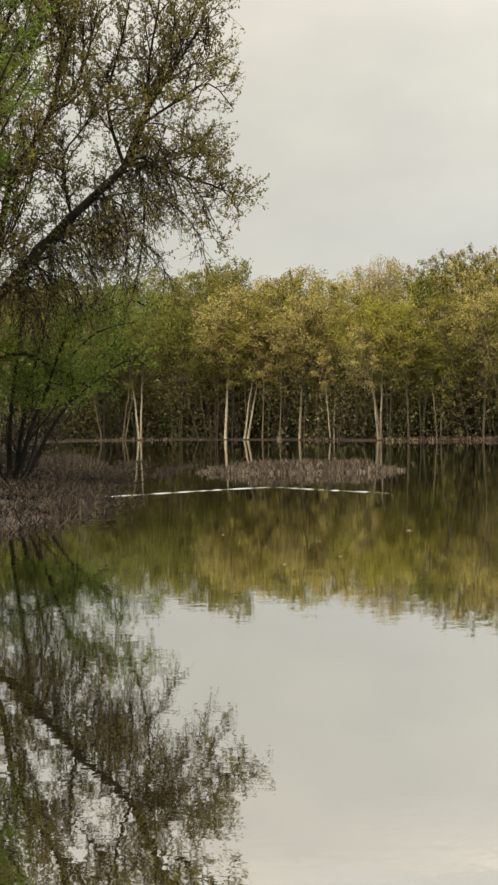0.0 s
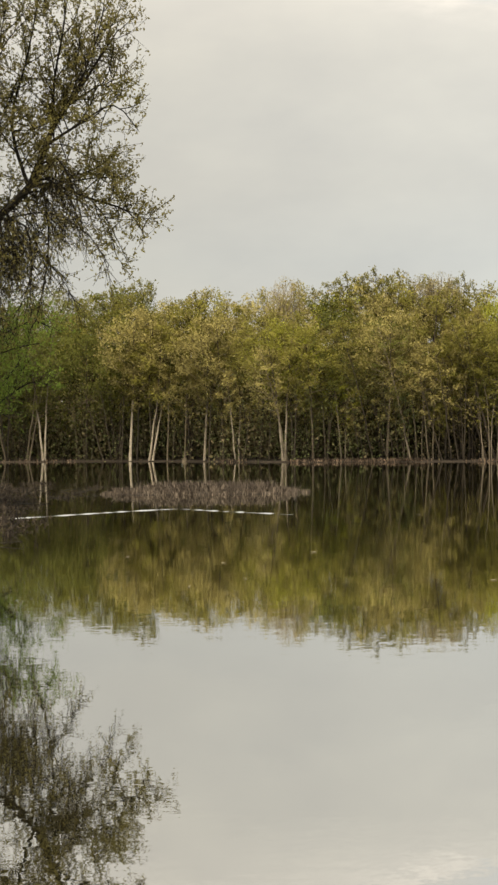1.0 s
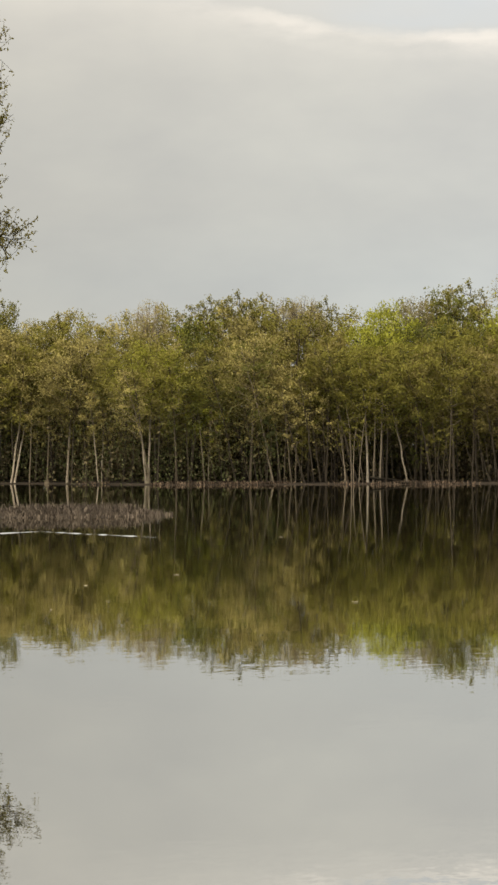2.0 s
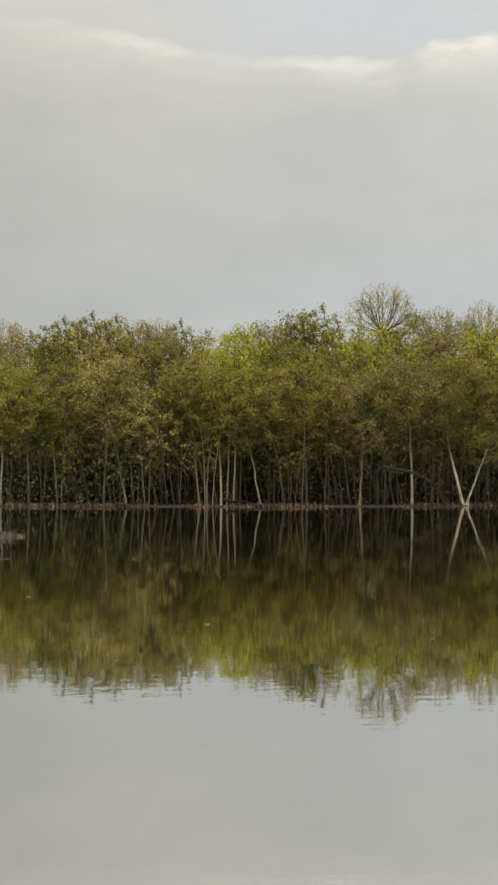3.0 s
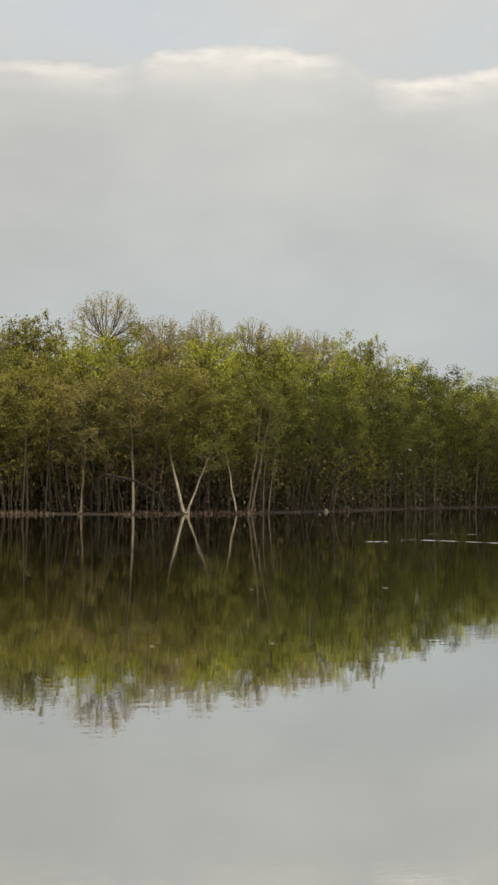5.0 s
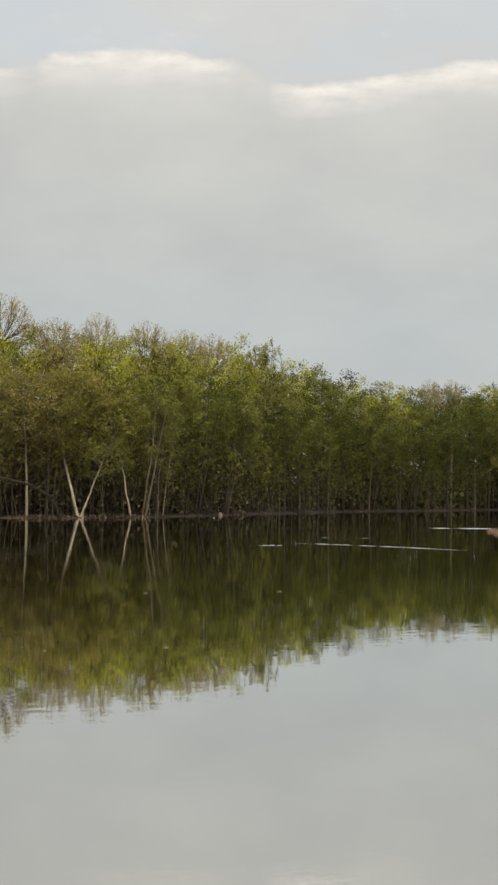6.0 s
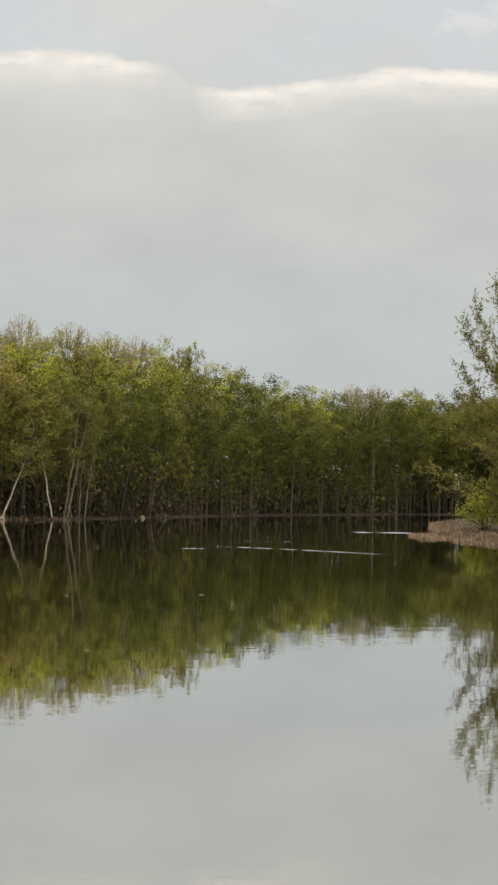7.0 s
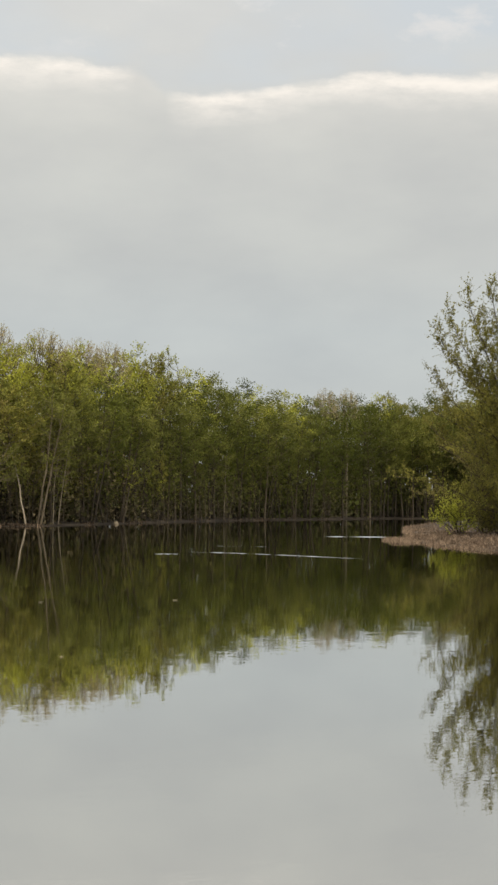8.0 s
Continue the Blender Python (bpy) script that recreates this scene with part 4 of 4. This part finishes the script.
limb_tree("willow_shrub", "many-stemmed green willow shrub leaning over the brown bank", seen_at(-7.4, 60.0, 0.15), 7.0, [
    ([(0, 0), (0.4, 1.6), (0.95, 2.9), (1.35, 4.1), (1.9, 5.2), (2.9, 6.2)], 0.10, 0.02),
    ([(-0.1, 0), (0.15, 1.8), (0.5, 3.4), (0.9, 5.0), (1.2, 6.4)], 0.09, 0.02),
    ([(0.3, 0), (0.9, 1.3), (1.7, 2.5), (2.4, 3.4), (3.3, 4.6)], 0.09, 0.02),
    ([(-0.3, 0), (-0.25, 2), (0, 4), (0.3, 6), (0.5, 7.4)], 0.10, 0.02),
    ([(-0.6, 0), (-0.9, 2.5), (-1.2, 5), (-1.2, 7)], 0.10, 0.02),
    ([(-1.0, 3.9), (0.2, 4.2), (1.15, 3.75), (2.1, 3.2), (3.0, 2.7)], 0.06, 0.02),
    ([(0.95, 2.9), (1.7, 4.0), (2.7, 4.9), (3.9, 5.2)], 0.05, 0.015),
    ([(-0.9, 0), (-1.6, 2), (-2.2, 4), (-2.4, 6)], 0.1, 0.02),
    ([(0.1, 0), (0.5, 0.9), (0.7, 2.1), (0.4, 3.2)], 0.05, 0.015),
    ([(1.7, 2.5), (2.7, 3.3), (3.6, 3.9), (4.3, 3.8)], 0.05, 0.015),
    ([(1.9, 5.2), (2.9, 5.6), (3.8, 6.0), (4.4, 5.7)], 0.05, 0.015),
    ([(-0.2, 0), (0.3, 1.2), (1.1, 2.2), (1.6, 3.2)], 0.06, 0.015),
], DARK_BARK, FRESH, 0.15, 1.7, 12, 9.0, 0.055, leaf_from=2.3, seed=9, depth=0.3)

limb_tree("young_tree", "slim young tree with fresh green leaves beside the maple", seen_at(-9.9, 52.0, 0.2), 9.0, [
    ([(0, 0), (0.3, 4), (0.9, 8), (1.5, 11), (1.9, 14.2), (2.0, 17)], 0.10, 0.015),
    ([(0.9, 8), (1.6, 9.6), (2.3, 11), (3.0, 12.2)], 0.05, 0.012),
    ([(1.5, 11), (2.2, 12.4), (2.7, 13.6), (2.9, 15.2)], 0.045, 0.012),
    ([(0.4, 5), (-0.3, 8), (-0.7, 11), (-0.8, 14)], 0.06, 0.012),
], DARK_BARK, FRESH, 0.20, 1.5, 10, 13.0, 0.055, leaf_from=6, seed=41, depth=0.25, join={1, 2, 3})

FAN = [([(0.12 * k - 0.4, 0), (0.15 * k - 0.4 + 0.12 * tx, 0.3 * tz), (0.2 * k - 0.3 + 0.45 * tx, 0.62 * tz), (0.8 * tx, 0.85 * tz), (tx, tz)], 0.085 - 0.004 * k, 0.010)
       for k, (tx, tz) in enumerate((1.1 * x, 1.12 * z) for x, z in [(-0.6, 15.4), (-2.0, 15.0), (-3.4, 14.4), (-4.6, 13.6), (-5.4, 12.6), (0.8, 15.6), (-5.3, 9.4), (-5.6, 6.6), (2.4, 14.6), (-4.2, 11.0), (-3.0, 10.0), (-2.7, 13.0), (-1.2, 13.6), (-4.7, 8.0), (-0.2, 12.4)])]
limb_tree("riverbank_tree", "many-stemmed tree with fine twigs and sparse yellow-green leaves", seen_at(36.6, 120.0, 0.2), -36.0, FAN,
          GREY_BARK, OLIVE, 0.17, 2.1, 14, 7.5, 0.078, leaf_from=0.8, seed=21, depth=0.5)

for number, (bearing, far, k, leaf, word) in enumerate([
    (34.6, 126.0, 0.8, YELLOW, "yellow-green"), (36.1, 124.0, 1.3, OLIVE, "olive"), (36.9, 122.0, 1.5, NEARLEAF, "olive-brown"), (35.4, 131.0, 1.2, OLIVE, "olive"), (35.8, 128.0, 2.4, NEARLEAF, "olive-brown"), (36.3, 124.0, 3.3, OLIVE, "tall olive")]):
    limb_tree("bank_shrub", f"low {word} shrub with arching twigs on the grassy bank", seen_at(bearing, far, 0.25), -35.0, [
        ([(0, 0), (-0.3 * k, 1.1 * k), (-0.9 * k, 2.1 * k), (-1.7 * k, 2.6 * k)], 0.05, 0.015),
        ([(0.1, 0), (0.2 * k, 1.3 * k), (0.1 * k, 2.6 * k), (0.2 * k, 3.6 * k)], 0.05, 0.015),
        ([(0.2, 0), (0.8 * k, 1.1 * k), (1.4 * k, 1.9 * k), (2.0 * k, 2.2 * k)], 0.05, 0.015),
        ([(-0.1, 0), (-0.8 * k, 0.7 * k), (-1.7 * k, 1.1 * k), (-2.5 * k, 1.2 * k)], 0.045, 0.012),
        ([(0, 0), (-0.5 * k, 1.6 * k), (-0.7 * k, 2.9 * k), (-0.8 * k, 3.7 * k)], 0.045, 0.012),
    ], GREY_BARK, leaf, 0.14, 1.4, 9, 6.0, 0.07, leaf_from=0.2, seed=31 + number, depth=0.5)

for bearing, far, tall, leaf in [(36.5, 127.0, 13.0, GREEN), (37.4, 124.0, 15.0, OLIVE), (36.0, 134.0, 9.0, OLIVE)]:
    x, y, z = seen_at(bearing, far, 0.25)
    keep = MASTERS["single2"].scale.copy()
    MASTERS["single2"].scale = (1, 1, 1)
    ob = copy_thing(MASTERS["single2"], pose(x, y, z, 0, 0, 40 * far) @ Matrix.Diagonal((0.85, 0.85, tall / 16, 1)))
    MASTERS["single2"].scale = keep
    dress(ob, GREY_BARK, leaf)
    tagged(ob, "dense olive-leaved tree on the grassy spit", "tree", "trees on the spit")

# dead stalks and brush on the near banks
feet = []
while len(feet) < 9500:
    deg, d = rng.uniform(172, 243), rng.normal(0.2, 2.0)
    p = beside(deg, d)
    if -1.9 < d < 9 and noise.noise((p.x * 0.5, p.y * 0.3, 1.0)) > rng.uniform(-0.5, 0.25):
        feet.append(beside(deg, d) if d > 0 else Vector((*beside(deg, d).xy, -0.02)))
# the overhanging trees' shade on this bank is in the grass colour
grass("dead_grass", "dead stalks and brush on the flooded bank, coloured dark for tree shade", feet, 0.20, 0.019, SHADED_GRASS, 1.3)
feet = []
while len(feet) < 1300:
    deg, d = rng.uniform(176, 240), rng.normal(0.0, 2.2)
    p = beside(deg, d)
    if -1.8 < d < 7 and noise.noise((p.x * 0.9, p.y * 0.5, 6.0)) > rng.uniform(-0.2, 0.4):
        feet.append(Vector((p.x, p.y, max(p.z, 0) - 0.02)))
grass("dead_reed", "brown broken reed stalks standing in the flooded edge", feet, 0.48, 0.008, REED, 0.8)
feet = []
while len(feet) < 20000:
    deg, d = rng.uniform(-62, 45), abs(rng.normal(0, 7)) - 2.2
    p = beside(deg, d)
    if (-2.1 if p.y > 88 else -0.5) < d < 28 and noise.noise((p.x * 0.35, p.y * 0.25, 8.0)) > rng.uniform(-0.5, 0.3):
        feet.append(beside(deg, d) if d > 0 else Vector((*beside(deg, d).xy, -0.02)))
grass("dead_grass", "tan-brown dead grass on the low spit", feet, 0.21, 0.014, TAN_GRASS, 1.0)


feet = []
while len(feet) < 1300:
    turn, r = rng.uniform(0, math.tau), math.sqrt(rng.uniform(0, 1))
    x, y = -5.0 + 3.4 * r * math.cos(turn), 74 + 17 * r * math.sin(turn)
    if noise.noise((x * 0.8, y * 0.25, 3.0)) > rng.uniform(0.15, 0.5):
        feet.append((x, y, -0.02))
grass("dead_grass", "sparse drowned dead stalks standing in shallow water", feet, 0.15, 0.009, SHADED_GRASS, 1.2)

feet = []
while len(feet) < 6500:
    y = rng.uniform(40, 80)
    x = float(np.interp(y, [40, 46, 55, 66, 80], [-4.2, -5.2, -6.4, -7.0, -8.5])) + abs(rng.normal(0, 1.5)) * min(1, (y - 36) / 14)
    if x < -0.058 * y and noise.noise((x * 0.9, y * 0.22, 13.0)) > rng.uniform(-0.35, 0.3):
        feet.append((x, y, -0.02))
grass("drowned_brush", "low drowned brown stalks and mud lumps off the bank", feet, 0.07, 0.014, SHADED_GRASS, 1.8)


def brushwood(rng, foot, tall, count):
    """A tangle of bare grey twigs."""
    s = Shape()
    for _ in range(count):
        d = Vector((rng.normal(0, 0.7), rng.normal(0, 0.7), rng.uniform(0.2, 1)))
        pts, rad = bent(rng, (rng.normal(0, 0.25), rng.normal(0, 0.25), -0.1), d, tall * rng.uniform(0.5, 1.2), 0.014, 0.005, 5, -0.05, 0.25)
        s.tube(pts, rad, 3)
        for _ in range(3):
            q = pts[rng.integers(1, 5)]
            tp, tr = bent(rng, q, Vector(rng.normal(0, 1, 3)) + d, tall * rng.uniform(0.2, 0.5), 0.007, 0.004, 3, 0, 0.25)
            s.tube(tp, tr, 3)
    ob = tagged(new("brush_bush", s.mesh("brush_bush", SHADED_GRASS)), "bare grey-brown bush of tangled twigs on the bank", "bush", "bare bushes on the bank")
    ob.location = foot
    return ob


for _ in range(80):
    deg = rng.uniform(172, 240)
    d = rng.uniform(-2.2, 4)
    p = beside(deg, d)
    brushwood(rng, (p.x, p.y, max(p.z, 0) - 0.02), rng.uniform(0.5, 1.3), 12)


def log(name, label, start, way, length, r, mat, lift=0.0, stubs=2, seed=3):
    own = np.random.default_rng(seed)
    s = Shape()
    pts, rad = bent(own, (0, 0, 0), way, length, r, r * 0.45, 7, lift, 0.07)
    s.tube(pts, rad, 7)
    for _ in range(stubs):
        i = own.integers(2, 7)
        tp, tr = bent(own, pts[i], own.normal(0, 1, 3) + np.array((0, 0, 0.6)), length * own.uniform(0.1, 0.25), r * 0.35, r * 0.15, 3)
        s.tube(tp, tr, 5)
    ob = tagged(new(name, s.mesh(name, mat, True)), label, "log", "fallen wood")
    ob.location = start
    return ob




def windfall(seed):
    """A dark trunk snapped off above the ground, its dead crown arching down beside it."""
    own, s = np.random.default_rng(seed), Shape()
    arch = [(0.0, 0.0, -0.1), (0.05, 0.1, 1.5), (0.0, 0.0, 2.9), (0.7, -0.1, 3.25), (1.9, -0.2, 3.0), (3.2, -0.2, 2.7), (4.4, -0.1, 2.0), (5.2, 0.0, 1.1), (5.7, 0.0, 0.0)]
    pts = fine(arch, 2)
    s.tube(pts, [0.17 - 0.10 * i / (len(pts) - 1) for i in range(len(pts))], 7)
    for _ in range(26):
        i = own.integers(4, len(pts) - 2)
        tp, tr = bent(own, pts[i], own.normal(0, 1, 3) * (1, 0.6, 0.6) + np.array((0.2, 0, -0.35)), own.uniform(0.7, 2.0), 0.055, 0.02, 4, -0.10, 0.2)
        s.tube([(p.x, p.y, max(p.z, 0.05)) for p in tp], tr, 4)
    ob = tagged(new("windfall", s.mesh("windfall", DARK_BARK, True)), "dark snapped trunk with its dead crown arching to the ground", "fallen tree", "fallen wood")
    return ob


p = on_shore(16.3, 1.6)
windfall(4).matrix_basis = pose(p.x, p.y, p.z - 0.02, 0, 0, -16)
p = on_shore(11.35, 2.6)
log("fallen_log", "dark fallen trunk lying along the far shore", (p.x, p.y, 0.55), (1, -0.02, 0.0), 4.2, 0.13, DARK_BARK, 0, 2, 6)
p = on_shore(12.4, 0.4)
log("fallen_log", "dark driftwood log at the far water's edge", (p.x, p.y, 0.12), (1, -0.05, 0.0), 3.4, 0.10, DARK_BARK, 0, 2, 7)


def stump(bearing, depth, tall, r, seed):
    """A grey broken stump with a ragged top and a flared foot."""
    own, s = np.random.default_rng(seed), Shape()
    for z, k in ((-0.25, 1.6), (0.1, 1.2), (0.45 * tall, 1.0), (0.85 * tall, 0.92)):
        for i in range(9):
            turn = math.tau * i / 9
            w = r * k * own.uniform(0.85, 1.15)
            s.verts.append((w * math.cos(turn), w * math.sin(turn), z + (own.uniform(-0.05, 0.22) * tall if z > 0.5 * tall else 0)))
    for k in range(3):
        for i in range(9):
            j = (i + 1) % 9
            s.faces.append((k * 9 + i, k * 9 + j, k * 9 + 9 + j, k * 9 + 9 + i))
    s.verts.append((0, 0, 0.78 * tall))
    s.faces += [(27 + i, 27 + (i + 1) % 9, 36) for i in range(9)]
    p = on_shore(bearing, depth)
    ob = tagged(new("stump", s.mesh("stump", LIGHT_BARK)), "grey broken tree stump at the far water's edge", "stump", "stumps on the shore")
    ob.matrix_basis = pose(p.x, p.y, max(p.z, 0), 0, 0, own.uniform(0, 360))


for number, (bearing, depth, tall, r) in enumerate([(19.2, 0.1, 0.8, 0.08), (23.61, 0.5, 0.3, 0.22), (0.99, 0.5, 0.3, 0.2)]):
    stump(bearing, depth, tall, r, 60 + number)
for bearing, far, length in [(-2.6, 70.0, 1.5), (-3.0, 74.0, 2.0), (-4.2, 78.0, 1.7), (-2.3, 73.0, 0.9), (-5.0, 58.5, 2.3), (-3.4, 66.0, 1.6), (-6.0, 37.5, 1.6), (-4.4, 60.0, 1.2), (-5.6, 49.0, 1.3)]:
    log("fallen_branch", "dead branch lying in the shallow water", seen_at(bearing, far, 0.03), (1, rng.uniform(-0.9, 0.9), 0.05), length * 0.8, 0.02, DARK_BARK, 0.0, 6, int(far * 10))


# ---------------------------------------------------------------- ripples drawn out on the water
def ripple(points, high, half, seed):
    """A low swell running along the points, fading at both ends."""
    own = np.random.default_rng(seed)
    pts = fine([(*p, 0) for p in points], 22)
    s, count = Shape(), len(pts)
    profile = [(-1, -0.012), (-0.6, 0.35), (-0.2, 0.9), (0.1, 1.0), (0.5, 0.5), (1, -0.012)]
    for i, p in enumerate(pts):
        along = (pts[min(i + 1, count - 1)] - pts[max(i - 1, 0)]).normalized()
        out = Vector((along.y, -along.x, 0))
        if out.dot(p) > 0:
            out = -out
        fade = min(1, 5 * i / count, 5 * (count - 1 - i) / count) * max(0.04, min(1, 0.5 + 1.6 * noise.noise((i * 0.23, seed * 3.7, 0))))
        for w, h in profile:
            s.verts.append(tuple(p - out * (w * half * (0.5 + 0.5 * fade)) + Vector((0, 0, h * high * max(fade, 0.02) if h > 0 else -0.012))))
    for i in range(count - 1):
        for k in range(5):
            a = i * 6 + k
            s.faces.append((a, a + 1, a + 7, a + 6))
    tagged(new("ripple", s.mesh("ripple", WATER, True)), "bright drawn-out ripple on the still water", "ripple", "ripples on the lake", kind="structure")


ripple([(-4.9, 47.7), (-2.6, 50.7), (-0.9, 52.9), (0.75, 54.6)], 0.024, 0.2, 1)
ripple([(0.75, 54.6), (1.9, 52.6), (2.8, 51.3), (3.95, 49.6)], 0.022, 0.22, 2)
ripple([(35.4, 72.6), (36.6, 70.4), (37.6, 67.0), (38.4, 62.4)], 0.018, 0.15, 3)
ripple([(32.2, 69.6), (33.4, 69.6)], 0.018, 0.15, 4)
ripple([(41.5, 82.0), (44.0, 80.8)], 0.015, 0.15, 5)
ripple([(62.3, 106.6), (67.0, 105.4)], 0.04, 0.3, 6)


# ---------------------------------------------------------------- bits afloat
def floating_leaf(x, y, long_, turn):
    """A curled pale leaf lying on the water."""
    s = Shape()
    for i in range(7):
        u = i / 6 * 2 - 1
        w = 0.34 * (1 - u * u) + 0.02
        for v in (-1, 0, 1):
            s.verts.append((u * long_ / 2, v * w * long_ / 2, 0.006 + 0.12 * long_ * (u * u * 0.7 + abs(v) * 0.35 * (1 - u * u))))
    for i in range(6):
        for k in range(2):
            a = i * 3 + k
            s.faces.append((a, a + 1, a + 4, a + 3))
    ob = tagged(new("floating_leaf", s.mesh("floating_leaf", PALE_LEAF, True)), "pale curled dead leaf afloat on still water", "leaf", "leaves afloat")
    ob.matrix_basis = pose(x, y, 0, 0, 0, turn)


PALE_LEAF = rough_material("pale_dead_leaf", [(0.3, (0.34, 0.29, 0.20)), (0.7, (0.62, 0.57, 0.46))], 8.0, 40.0)
for x, y, long_, turn in [(3.0, 33.5, 0.13, 10), (0.5, 26.1, 0.09, 70), (1.4, 27.5, 0.08, 0), (1.2, 30.9, 0.11, 150), (7.3, 48.9, 0.16, 5), (14.2, 36.5, 0.14, -30),
                          (7.7, 23.6, 0.08, -20), (9.5, 23.6, 0.09, -15), (17.4, 36.4, 0.15, -25), (-0.5, 32.8, 0.10, 40), (5.1, 26.6, 0.12, -10)]:
    floating_leaf(x, y, long_, turn)
